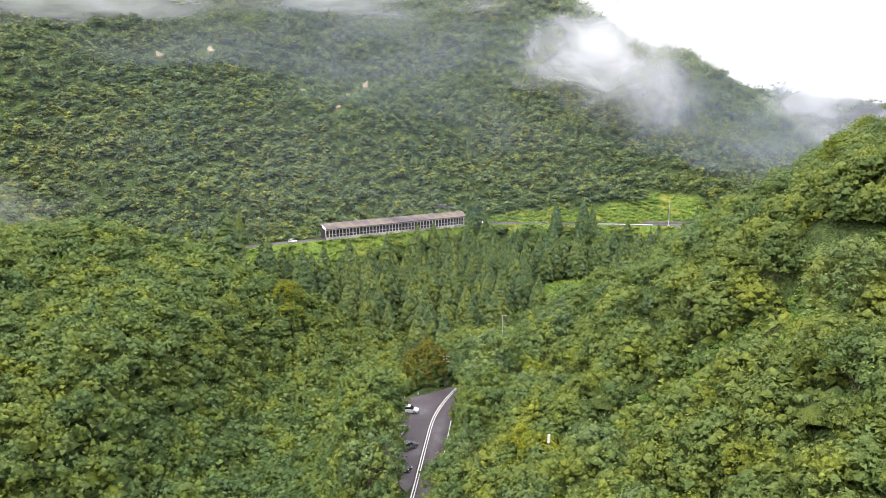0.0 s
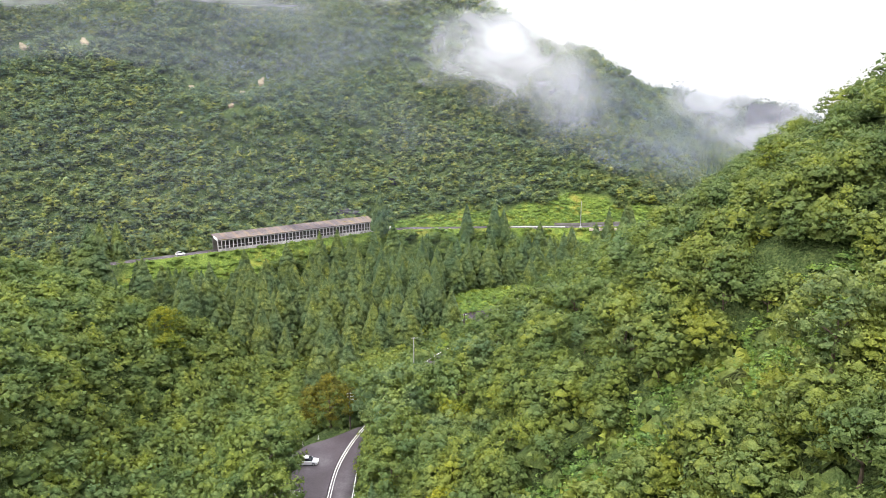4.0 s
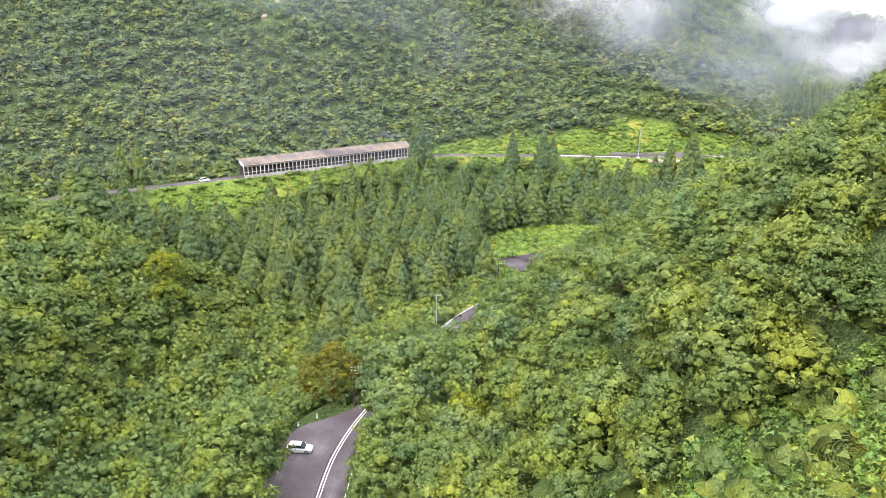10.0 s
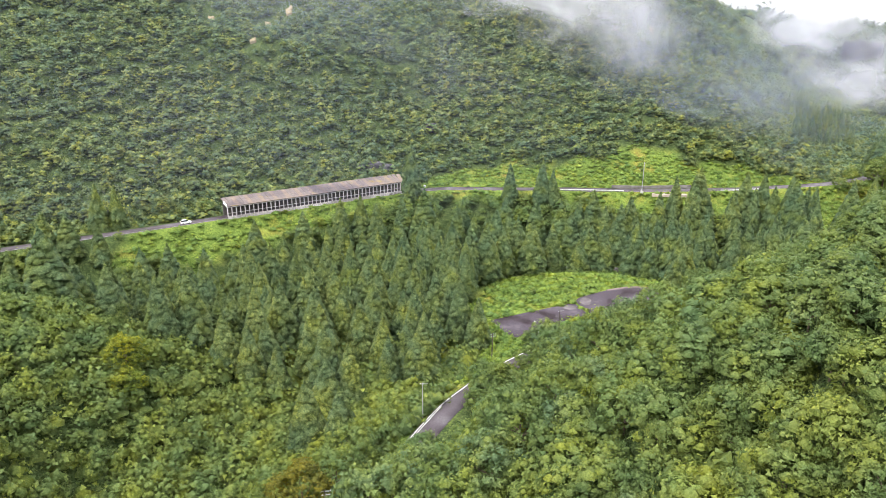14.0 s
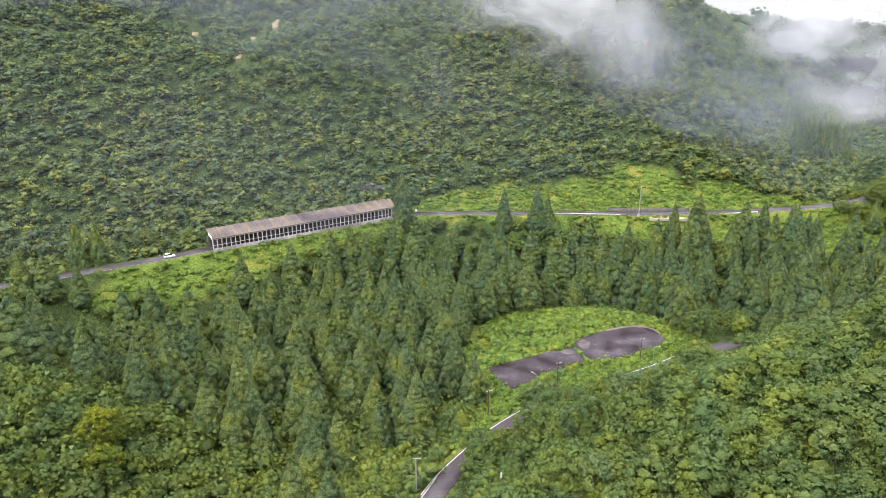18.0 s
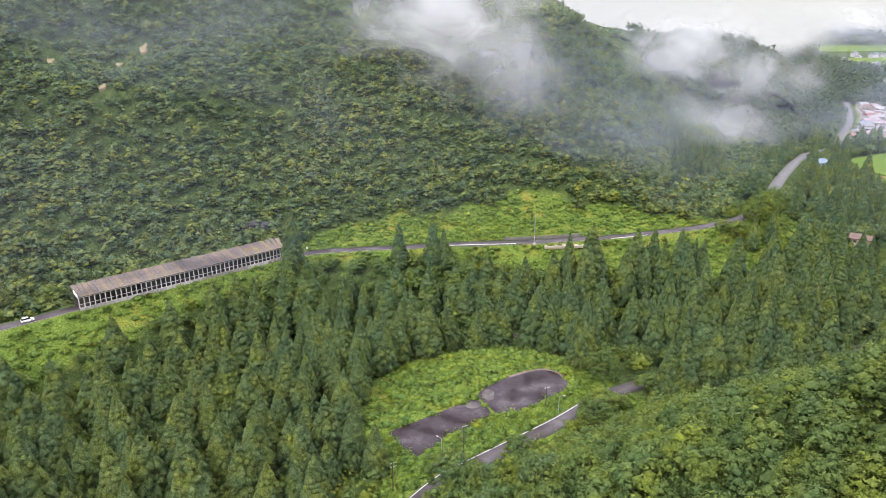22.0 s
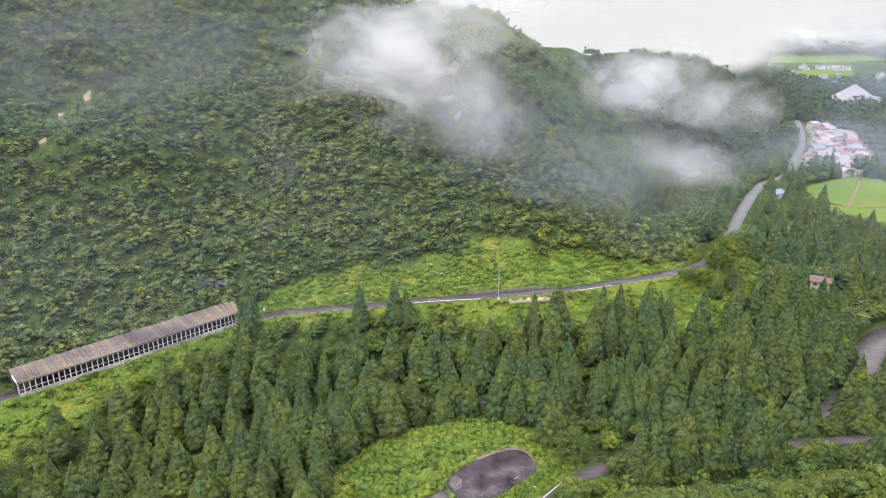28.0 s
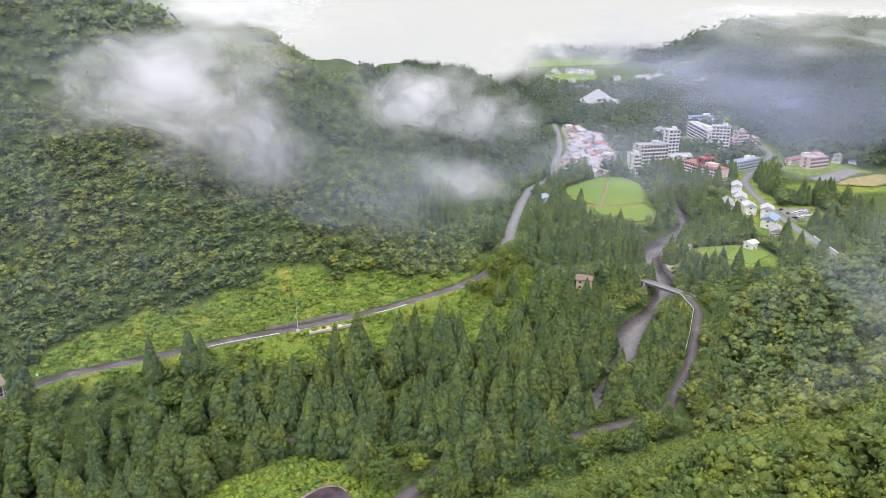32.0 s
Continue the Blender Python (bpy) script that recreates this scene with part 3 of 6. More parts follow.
def cedar_crown(rng, r, h, tiers, per, core=7):
    """A conical crown: tiers of drooping sprays with raised ridges, closed inside."""
    prof = lambda f: r * (1 - f ** 1.5) * min(1, 0.66 + 2.4 * f) + 0.12
    cos_, nos, tris, base = [], [], [], 0
    up = np.array([0, 0, 1.0])
    leaf = np.array([(0, 1, 4), (1, 2, 4), (2, 3, 4), (3, 0, 4)])
    lean = rng.uniform(-0.25, 0.25, 2)
    for k in range(tiers):
        f = (k / (tiers - 1)) ** 0.92
        n = max(4, int(per * prof(f) / r) + 2)
        ang = 6.283 * np.arange(n) / n + k * 2.4 + rng.uniform(-0.5, 0.5, n) * 5.0 / n
        for a in ang:
            rr = prof(f) * rng.uniform(0.82, 1.13)
            out, side = np.array([math.cos(a), math.sin(a), 0]), np.array([-math.sin(a), math.cos(a), 0])
            z = np.array([lean[0] * f, lean[1] * f, h * (0.07 + 0.92 * f) + rng.uniform(-0.5, 0.5) * h / tiers])
            wd, dr = 3.4 * rr / n * rng.uniform(0.8, 1.2), min(0.42 * rr + 0.35, 1.7) * rng.uniform(0.8, 1.3)
            v = np.array([z + out * rr * 0.42 + up * 0.25 * dr, z + out * rr * 0.8 - up * dr * 0.75 + side * wd, z + out * rr * 1.04 - up * dr * 1.1, z + out * rr * 0.8 - up * dr * 0.75 - side * wd, z + out * rr * 0.84 + up * dr * 0.05])
            tw = rng.normal(size=3) * 0.16
            nos.append(unit(np.array([out * 0.2 + up * 0.5, out * 0.6 + side * 0.75 + up * 0.1, out * 0.95 - up * 0.05, out * 0.6 - side * 0.75 + up * 0.1, out * 0.6 + up * 0.75]) + tw))
            cos_.append(v)
            tris.append(leaf + base)
            base += 5
    fs = np.linspace(0, 1, 6)
    ring = 6.283 * np.arange(core) / core
    m0 = np.arange(core)
    m1 = (m0 + 1) % core
    for f in fs:
        rr = prof(f) * 0.72
        cos_.append(np.stack([np.cos(ring) * rr + lean[0] * f, np.sin(ring) * rr + lean[1] * f, np.full(core, h * (0.05 + 0.93 * f) - 0.4)], 1))
        nos.append(np.stack([np.cos(ring), np.sin(ring), np.full(core, 0.1)], 1))
    for k in range(5):
        b0, b1 = base + k * core, base + (k + 1) * core
        tris += [np.stack([b0 + m0, b0 + m1, b1 + m0], 1), np.stack([b0 + m1, b1 + m1, b1 + m0], 1)]
    return outward(np.concatenate(cos_), np.concatenate(nos), np.concatenate(tris))


def trunk_mesh(name, h, r, limbs, rng, spread):
    """A tapered trunk with limbs."""
    v, f = [], []

    def tube(p, q, r0, r1, n=6):
        p, q = np.array(p, float), np.array(q, float)
        d = (q - p) / np.linalg.norm(q - p)
        s = np.cross(d, [0.3, 0.9, 0.2])
        s /= np.linalg.norm(s)
        t = np.cross(d, s)
        b0 = len(v)
        for c, rr in ((p, r0), ((p + q) / 2 + s * r0 * 0.4, (r0 + r1) / 2), (q, r1)):
            for k in range(n):
                a = 6.283 * k / n
                v.append(tuple(c + (s * np.cos(a) + t * np.sin(a)) * rr))
        for j in range(2):
            for k in range(n):
                f.append((b0 + j * n + k, b0 + j * n + (k + 1) % n, b0 + (j + 1) * n + (k + 1) % n, b0 + (j + 1) * n + k))
    tube((0, 0, -0.8), (0, 0, h), r, r * 0.25)
    for k in range(limbs):
        a, z = 2.4 * k + rng.uniform(0, 0.8), h * rng.uniform(0.4, 0.8)
        tube((0, 0, z), (np.cos(a) * spread, np.sin(a) * spread, z + spread * 0.7), r * 0.4, r * 0.1, 5)
    me = bpy.data.meshes.new(name)
    me.from_pydata(v, [], f)
    me.materials.append(BARK)
    return me


rng = np.random.RandomState(4)
BROAD_BIG = [broad_crown(rng, 6.2, 13.0, 110, 2860, 0.28, 5, 0.5) for k in range(4)]
BROAD = [broad_crown(rng, 3.4, 6.8, 40, 1040, 0.21, 5) for k in range(6)]
BROAD_MID = [broad_crown(rng, 3.4, 7.0, 30, 600, 0.235, 5, 0.4) for k in range(5)]
BROAD_LOW = [broad_crown(rng, 3.4, 7.2, 15, 255, 0.32, 5, 0.5) for k in range(6)]
BROAD_FAR = [broad_crown(rng, 3.1, 8.4, 8, 64, 0.56, 5, 0.8) for k in range(8)]
BROAD_DIST = [broad_crown(rng, 3.8, 5.8, 3, 24, 1.2, 5) for k in range(8)]
BUSH = [broad_crown(rng, 1.8, 2.0, 2, 28, 0.36, 5, 0.0) for k in range(5)]
WEED = [broad_crown(rng, 1.5, 1.3, 2, 28, 0.28, 5, 0.0) for k in range(5)]
FERN = [broad_crown(rng, 1.3, 1.1, 3, 60, 0.26, 5, 0.0) for k in range(5)]
CEDAR = [cedar_crown(rng, 5.3, 26.0, 34, 15) for k in range(5)]
CEDAR_FAR = [cedar_crown(rng, 5.3, 26.0, 26, 11, 6) for k in range(5)]


def scatter(x0, x1, y0, y1, gap, seed, test):
    """Jittered grid of places that pass a test."""
    r = np.random.RandomState(seed)
    gx, gy = np.meshgrid(np.arange(x0, x1, gap), np.arange(y0, y1, gap))
    gx, gy = gx.ravel(), gy.ravel()
    gx, gy = gx + r.uniform(-0.5, 0.5, gx.size) * gap * 0.95, gy + r.uniform(-0.5, 0.5, gy.size) * gap * 0.95
    m = test(gx, gy)
    return gx[m], gy[m]


def on_paving(x, y, gap=1.5):
    dn, _, sn = along(NEAR_ROAD, x, y)
    df, _, _ = along(FAR_ROAD, x, y)
    dr, _, _ = along(RIVER, x, y)
    lot = inside(np.array(LOT_WEST), x, y) | inside(np.array(LOT_EAST), x, y)
    for dx, dy in ((gap, 0), (-gap, 0), (0, gap), (0, -gap)):
        lot = lot | inside(np.array(LOT_WEST), x + dx, y + dy) | inside(np.array(LOT_EAST), x + dx, y + dy)
    lay = (sn < 0) & (dn < 16) & (y > 118) & (y < 166)
    return (dn < 3.4 + gap * np.where(sn > 0, 0.25, 1)) | (df < 4.5 + gap) | (dr < river_half(x) + 1.0) | lot | lay


def cedar_zone(x, y):
    """Where the planted cedars stand."""
    dn, _, sn = along(NEAR_ROAD, x, y)
    df, _, sf = along(FAR_ROAD, x, y)
    dm, _, sm = along(MOUNT_FOOT, x, y)
    wob = waves(x, y, 50, 31)
    valley = (sn < 0) & (sf > 0) & (df > np.interp(x, [-260, -218, -208, -150, -60, 0, 60, 110], [7, 7, 22, 25, 32, 34, 36, 22])) & (dn > np.where(x > -5, 6, 15)) & (y > 200 + 14 * wob) & (x > -300) & (x < 150) & (y < 450)
    return valley & (wob > -0.7)


def plant(name, xs_, ys_, models, mat, lo, hi, label, seed, wide=(0.85, 1.2), sink=0.0):
    """A wood too thick to count, as one mesh."""
    r = np.random.RandomState(seed)
    zs_ = ground(xs_, ys_)
    parts, faces, ways, base = [], [], [], 0
    kind = r.randint(0, len(models), len(xs_))
    sc, tw, wd = r.uniform(lo, hi, len(xs_)), r.uniform(0, 6.283, len(xs_)), r.uniform(*wide, len(xs_))
    for k, (mdl, no, tri) in enumerate(models):
        m = kind == k
        if not m.any():
            continue
        c, s = np.cos(tw[m])[:, None], np.sin(tw[m])[:, None]
        a, w = sc[m][:, None], (sc[m] * wd[m])[:, None]
        px = (mdl[None, :, 0] * c - mdl[None, :, 1] * s) * w + xs_[m][:, None]
        py = (mdl[None, :, 0] * s + mdl[None, :, 1] * c) * w + ys_[m][:, None]
        pz = mdl[None, :, 2] * a + zs_[m][:, None] - sink
        parts.append(np.stack([px, py, pz], 2).reshape(-1, 3))
        nz = np.broadcast_to(no[None, :, 2], px.shape)
        ways.append(np.stack([no[None, :, 0] * c - no[None, :, 1] * s, no[None, :, 0] * s + no[None, :, 1] * c, nz], 2).reshape(-1, 3))
        count = int(m.sum())
        faces.append((tri[None] + (base + np.arange(count) * len(mdl))[:, None, None]).reshape(-1, 3))
        base += count * len(mdl)
    ob = new(name, fast_mesh(name, np.concatenate(parts), np.concatenate(faces), mat, False, np.concatenate(ways)))
    return tagged(ob, label, "woodland", kind="stuff")


def near_line(x, y, pts, reach):
    d = np.full(np.shape(x), 1e9)
    for px, py in pts:
        d = np.minimum(d, np.hypot(x - px, y - py))
    return d < reach


def broad_ok(x, y):
    return ~on_paving(x, y, 2.0) & ~meadow(x, y) & ~cedar_zone(x, y)


drt_ = lambda x, y: along(RIGHT_FOOT, x, y)


FOOT_CEDARS = [(15 + 7.2 * (k % 8) + 1.6 * math.sin(k * 2.3), 299 + 2.1 * (k % 8) + 8.0 * (k // 8) + 1.5 * math.cos(k * 1.7)) for k in range(16)]
FOOT_CEDARS = [p for p in FOOT_CEDARS if along(NEAR_ROAD, np.array([p[0]]), np.array([p[1]]))[0][0] > 4.6]


def right_hill(x, y):
    d, _, s = drt_(x, y)
    d = np.where(near_line(x, y, FOOT_CEDARS, 6.5), 999, d)
    v = (y - 113) - 0.33 * (x + 5)
    strip = (v > -13) & (v < 6.5)
    dn = along(NEAR_ROAD, x, y)[0]
    open_road = (dn < np.where(y > 220, 15.0, 11.5)) & (((y > 186) & (y < 212)) | ((y > 226) & (y < 276)))
    return broad_ok(x, y) & ~open_road & (s > 0) & (d < 190) & ~(strip & (d > 26) & (d < 74))


rx, ry = scatter(-60, 110, 40, 330, 4.7, 41, right_hill)
RN = (ry > 60) & (ry < 185) & (rx < 32)
CEDAR_FAR_T = CEDAR[:2]
# the nearest trees are things of their own
TRUNKS = [trunk_mesh("trunk", 3.6, 0.2, 5, rng, 1.5) for k in range(3)]
BIG_TRUNKS = [trunk_mesh("trunk", 7.6, 0.36, 6, rng, 3.0) for k in range(2)]
CEDAR_TRUNKS = [trunk_mesh("trunk", 22.5, 0.36, 0, rng, 1.0) for k in range(2)]
CROWN_MESH = {}


def crown_mesh(models, k, mat):
    key = (id(models), k, mat.name)
    if key not in CROWN_MESH:
        CROWN_MESH[key] = fast_mesh("crown", models[k][0], models[k][2], mat, False, models[k][1])
    return CROWN_MESH[key]


def tree(name, x, y, models, mat, trunk, scale, wide, turn, label, group, category="tree"):
    if models is BROAD and scale > 1.45:
        models, trunk, scale = BROAD_BIG, BIG_TRUNKS[int(turn) % 2], scale / 1.9
    root = new(name)
    root.matrix_basis = Matrix.LocRotScale((x, y, gz(x, y)), Euler((0, 0, turn)), (scale * wide, scale * wide, scale))
    tagged(root, label, category, group)
    t = new("trunk", trunk)
    t.parent = root
    c = new("crown", crown_mesh(models, random.randrange(len(models)), mat))
    c.parent = root
    return root


picked = np.zeros(len(rx), bool)
idx = np.where(RN)[0]
random.seed(8)
random.shuffle(ix_ := list(idx))
for k in ix_[:165]:
    picked[k] = True
    pale = random.random()
    mat, what = (LEAF_PALE, "pale green") if pale < 0.12 else (LEAF_YELLOW, "yellow-green") if pale < 0.2 else (LEAF, "green")
    tree("broadleaf_tree", float(rx[k]), float(ry[k]), BROAD, mat, random.choice(TRUNKS), random.uniform(0.75, 1.35), random.uniform(0.9, 1.15), random.uniform(0, 6.28),
         "%s leafy broadleaf tree crowded on the steep hillside" % what, "trees on the near hillside")
m = ~picked
near_m = m & (((ry < 175) & (rx < 70)) | ((ry < 285) & (rx < 42)))
plant("hillside_wood", rx[near_m], ry[near_m], BROAD_MID, LEAF, 0.7, 1.2, "dense green broadleaf wood on the near hillside", 51)
plant("upper_hillside_wood", rx[m & ~near_m], ry[m & ~near_m], BROAD_LOW, LEAF, 0.8, 1.25, "dense green broadleaf wood on the upper hillside", 52)

lx, ly = scatter(-235, -40, 40, 290, 4.4, 43, lambda x, y: broad_ok(x, y) & (along(NEAR_ROAD, x, y)[2] < 0) & (along(FAR_ROAD, x, y)[2] > 0))
plant("low_hill_wood", lx, ly, BROAD_LOW, LEAF, 0.6, 1.05, "dense mixed broadleaf wood over the low hill and ravine", 53, sink=0.8)

cx, cy = scatter(-300, 150, 190, 450, 9.0, 44, lambda x, y: cedar_zone(x, y) & ~on_paving(x, y, 2) & ~meadow(x, y))
cn = near_line(cx, cy, [(-90, 235), (-60, 300), (10, 345), (60, 345)], 60)
ci = list(np.where(cn)[0])
random.shuffle(ci)
cpick = np.zeros(len(cx), bool)
for k in ci[:290]:
    cpick[k] = True
    tree("cedar_tree", float(cx[k]), float(cy[k]), CEDAR, NEEDLE, random.choice(CEDAR_TRUNKS), random.uniform(0.58, 0.92) + 0.3 * float(ease(-50, 0, cx[k])), random.uniform(1.1, 1.45) - 0.2 * float(ease(-50, 0, cx[k])), random.uniform(0, 6.28),
         "tall dark green conical cedar in the valley plantation", "cedars in the plantation")
plant("cedar_plantation", cx[~cpick], cy[~cpick], CEDAR_FAR, NEEDLE, 0.6, 0.95, "dark green cedar plantation on the valley floor", 54, (1.1, 1.45))

SLIDES = [(-369, 406, 7, 5), (-344, 429.5, 6, 5), (-247, 440.5, 3.5, 6), (-250.5, 490, 4, 6), (-281.5, 451, 3, 4), (-256, 472, 3, 4), (-30, 560, 2.5, 5)]


def mount(x, y):
    d, _, s = along(MOUNT_FOOT, x, y)
    d = np.where(near_line(x, y, [(sx + e * 0.35, sy - e) for sx, sy, _, _ in SLIDES for e in (-2, 4)], 5.2), -1, d)
    return (s < 0) & (d > 3) & (d < np.interp(x, [-500, -250, -160, -110, -60, -10, 40, 160], [360, 350, 300, 300, 300, 300, 300, 300])) & ~meadow(x, y) & ~on_paving(x, y, 3) & (y > 150 - x * 0.2)


def crest(x, y):
    d, _, s = along(MOUNT_FOOT, x, y)
    return (s < 0) & (d > 165) & (d < 400) & (x > -165) & (y < 900)


mx_, my_ = scatter(-480, 240, 230, 760, 4.6, 45, lambda x, y: mount(x, y) & ~crest(x, y))
plant("mountain_wood", mx_, my_, BROAD_FAR, LEAF_FAR_HAZED, 0.6, 1.12, "dense green broadleaf wood covering the steep mountainside", 55, (0.95, 1.3), 2.2)
qx, qy = scatter(-170, 330, 420, 900, 7.6, 84, crest)
plant("mountain_crest_wood", qx, qy, BROAD_DIST, LEAF_FAR_HAZED, 0.9, 1.5, "green broadleaf wood along the mountain's crest", 85)

def floor_wood(x, y):
    dr = along(RIVER, x, y)[0]
    df = along(FAR_ROAD, x, y)[0]
    dn = along(NEAR_ROAD, x, y)[0]
    open_ = cleared(x, y, 2.0) | on_paving(x, y, 3) | meadow(x, y)
    return (x > 100) & (along(MOUNT_FOOT, x, y)[2] > 0) & (along(VALLEY_FOOT, x, y)[2] < 0) & (along(RIGHT_FOOT, x, y)[2] < 0) & ~open_ & (dr > river_half(x) + np.where((x > 126) & (x < 172), 3.0, 1.2)) & (df > 7) & (dn > 5.5)


def side_wood(x, y):
    d, _, s = along(VALLEY_FOOT, x, y)
    dm, _, sm = along(MOUNT_FOOT, x, y)
    return ((s > 0) & (d > 5) & (d < 420)) | ((sm < 0) & (dm > 4) & (dm < 200) & (y > 700))


vx, vy = scatter(60, 1100, 560, 1700, 12.5, 46, side_wood)
plant("valley_side_wood", vx, vy, BROAD_DIST, LEAF_DEEP, 1.3, 2.2, "dark green woods on the far valley side", 56)
def bank_wood(x, y):
    return floor_wood(x, y) & (np.hypot(x - 192, y - 450) > 13) & (np.hypot(x - 138, y - 458) > 15)


def grove(x, y):
    between = (along(NEAR_ROAD, x, y)[0] < 26) & (y < 445)
    return (waves(x, y, 42, 81) + 0.5 * waves(x, y, 17, 82) > 0.05) & ~between


bx, by = scatter(100, 430, 330, 740, 6.0, 47, lambda x, y: bank_wood(x, y) & ~grove(x, y))
plant("riverbank_wood", bx, by, BROAD_LOW, LEAF_FAR_HAZED, 0.8, 1.5, "green broadleaf trees along the river and fields", 57)
kx, ky = scatter(100, 430, 330, 740, 8.8, 83, lambda x, y: bank_wood(x, y) & grove(x, y))
plant("riverside_cedars", kx, ky, CEDAR_FAR, NEEDLE, 0.55, 0.95, "dark cedars along the river and fields", 60, (1.1, 1.4))
fx, fy = scatter(200, 1600, 720, 2600, 17, 49, lambda x, y: floor_wood(x, y) & ~((y > 1560) & (x > 560) & (x < 1080)))
plant("distant_plain_wood", fx, fy, BROAD_DIST, LEAF_DEEP, 1.5, 2.8, "dark woods on the distant valley floor", 59)
zx, zy = scatter(150, 2300, 1680, 3700, 46, 91, lambda x, y: (along(HIGHWAY, x, y)[0] > 30) & ~((x > 520) & (x < 1100) & (y < 2480)))
plant("far_hills_wood", zx, zy, BROAD_DIST, LEAF_DEEP, 4.5, 7.0, "dark woods on the distant hills", 92)
ox, oy = scatter(-230, 120, -95, 40, 6.4, 95, lambda x, y: (np.abs(x + 35) > 5) | (y < 30))
plant("rear_hillside_wood", ox, oy, BROAD_DIST, LEAF, 0.9, 1.5, "green broadleaf wood on the hillside behind", 96)
hx, hy = scatter(120, 460, 230, 560, 6.2, 48, lambda x, y: (((along(RIGHT_FOOT, x, y)[2] > 0) & (along(RIGHT_FOOT, x, y)[0] < 150)) | ((along(VALLEY_FOOT, x, y)[2] > 0) & (y > 420))) & ~on_paving(x, y, 1) & ~cleared(x, y, 1))
plant("east_hillside_wood", hx, hy, BROAD_FAR, LEAF_FAR_HAZED, 0.9, 1.6, "dense green broadleaf wood on the hillside above the river road", 58)
ex, ey = scatter(-250, 110, 240, 480, 5.6, 71, lambda x, y: (along(FAR_ROAD, x, y)[2] > 0) & (along(FAR_ROAD, x, y)[0] > 6) & ~meadow(x, y) & ~cedar_zone(x, y) & ~on_paving(x, y, 1.0))
plant("roadside_thicket", ex, ey, BROAD_LOW, LEAF, 0.5, 1.15, "green thicket below the far road", 72)
# low growth under the trees and in the meadows
ux, uy = scatter(-60, 70, 40, 300, 4.0, 62, lambda x, y: ~on_paving(x, y, 0.3) & (along(RIGHT_FOOT, x, y)[2] > 0))
plant("hillside_undergrowth", ux, uy, BUSH, LEAF, 0.8, 1.6, "green shrubs and saplings under the hillside trees", 63)
ux, uy = scatter(-190, -55, 60, 260, 3.0, 64, lambda x, y: ~on_paving(x, y, 0.5) & (along(NEAR_ROAD, x, y)[2] < 0))
plant("ravine_undergrowth", ux, uy, BUSH, LEAF, 1.0, 1.9, "green shrubs under the trees of the low hill", 65)
ux, uy = scatter(-245, 125, 225, 525, 2.3, 66, lambda x, y: meadow(x, y) & ~on_paving(x, y, 0.2) & (waves(x, y, 16, 77) > -0.9))
plant("meadow_growth", ux, uy, WEED, SHRUB, 0.35, 0.95, "tall bright green grass and knotweed in the meadow", 67, (1.0, 1.6))
ux, uy = scatter(-62, 6, 244, 312, 2.5, 103, lambda x, y: meadow(x, y) & ~on_paving(x, y, 1.2) & (-(x + 32.5) * 0.61 + (y - 287) * 0.79 < 0) & (waves(x, y, 14, 104) > -0.5))
plant("verge_shrubs", ux, uy, BUSH, SHRUB, 0.5, 1.05, "leafy green shrubs between the parking ground and the road", 105)
ux, uy = scatter(-25, 32, 84, 135, 1.6, 68, lambda x, y: ((y - 113) - 0.33 * (x + 5) > -14) & ((y - 113) - 0.33 * (x + 5) < 8) & (along(RIGHT_FOOT, x, y)[0] > 22) & (along(RIGHT_FOOT, x, y)[0] < 76))
plant("gully_vines", ux, uy, FERN, VINE, 0.5, 0.95, "broad-leaved green creepers covering the gully", 69, (1.0, 1.6))
ux, uy = scatter(-245, 125, 225, 525, 6.5, 97, lambda x, y: meadow(x, y) & ~on_paving(x, y, 1.5) & (waves(x, y, 24, 98) > 0.5))
plant("meadow_shrubs", ux, uy, BROAD_FAR, LEAF, 0.18, 0.36, "scattered green shrubs standing in the meadow", 99, (1.0, 1.5))
ux, uy = scatter(-245, 125, 225, 525, 3.2, 100, lambda x, y: meadow(x, y) & ~on_paving(x, y, 0.6) & (waves(x, y, 34, 101) > 1.0))
plant("dry_meadow_growth", ux, uy, WEED, LEAF_YELLOW, 0.5, 0.9, "yellowing tall weeds in the meadow", 102, (1.0, 1.5))
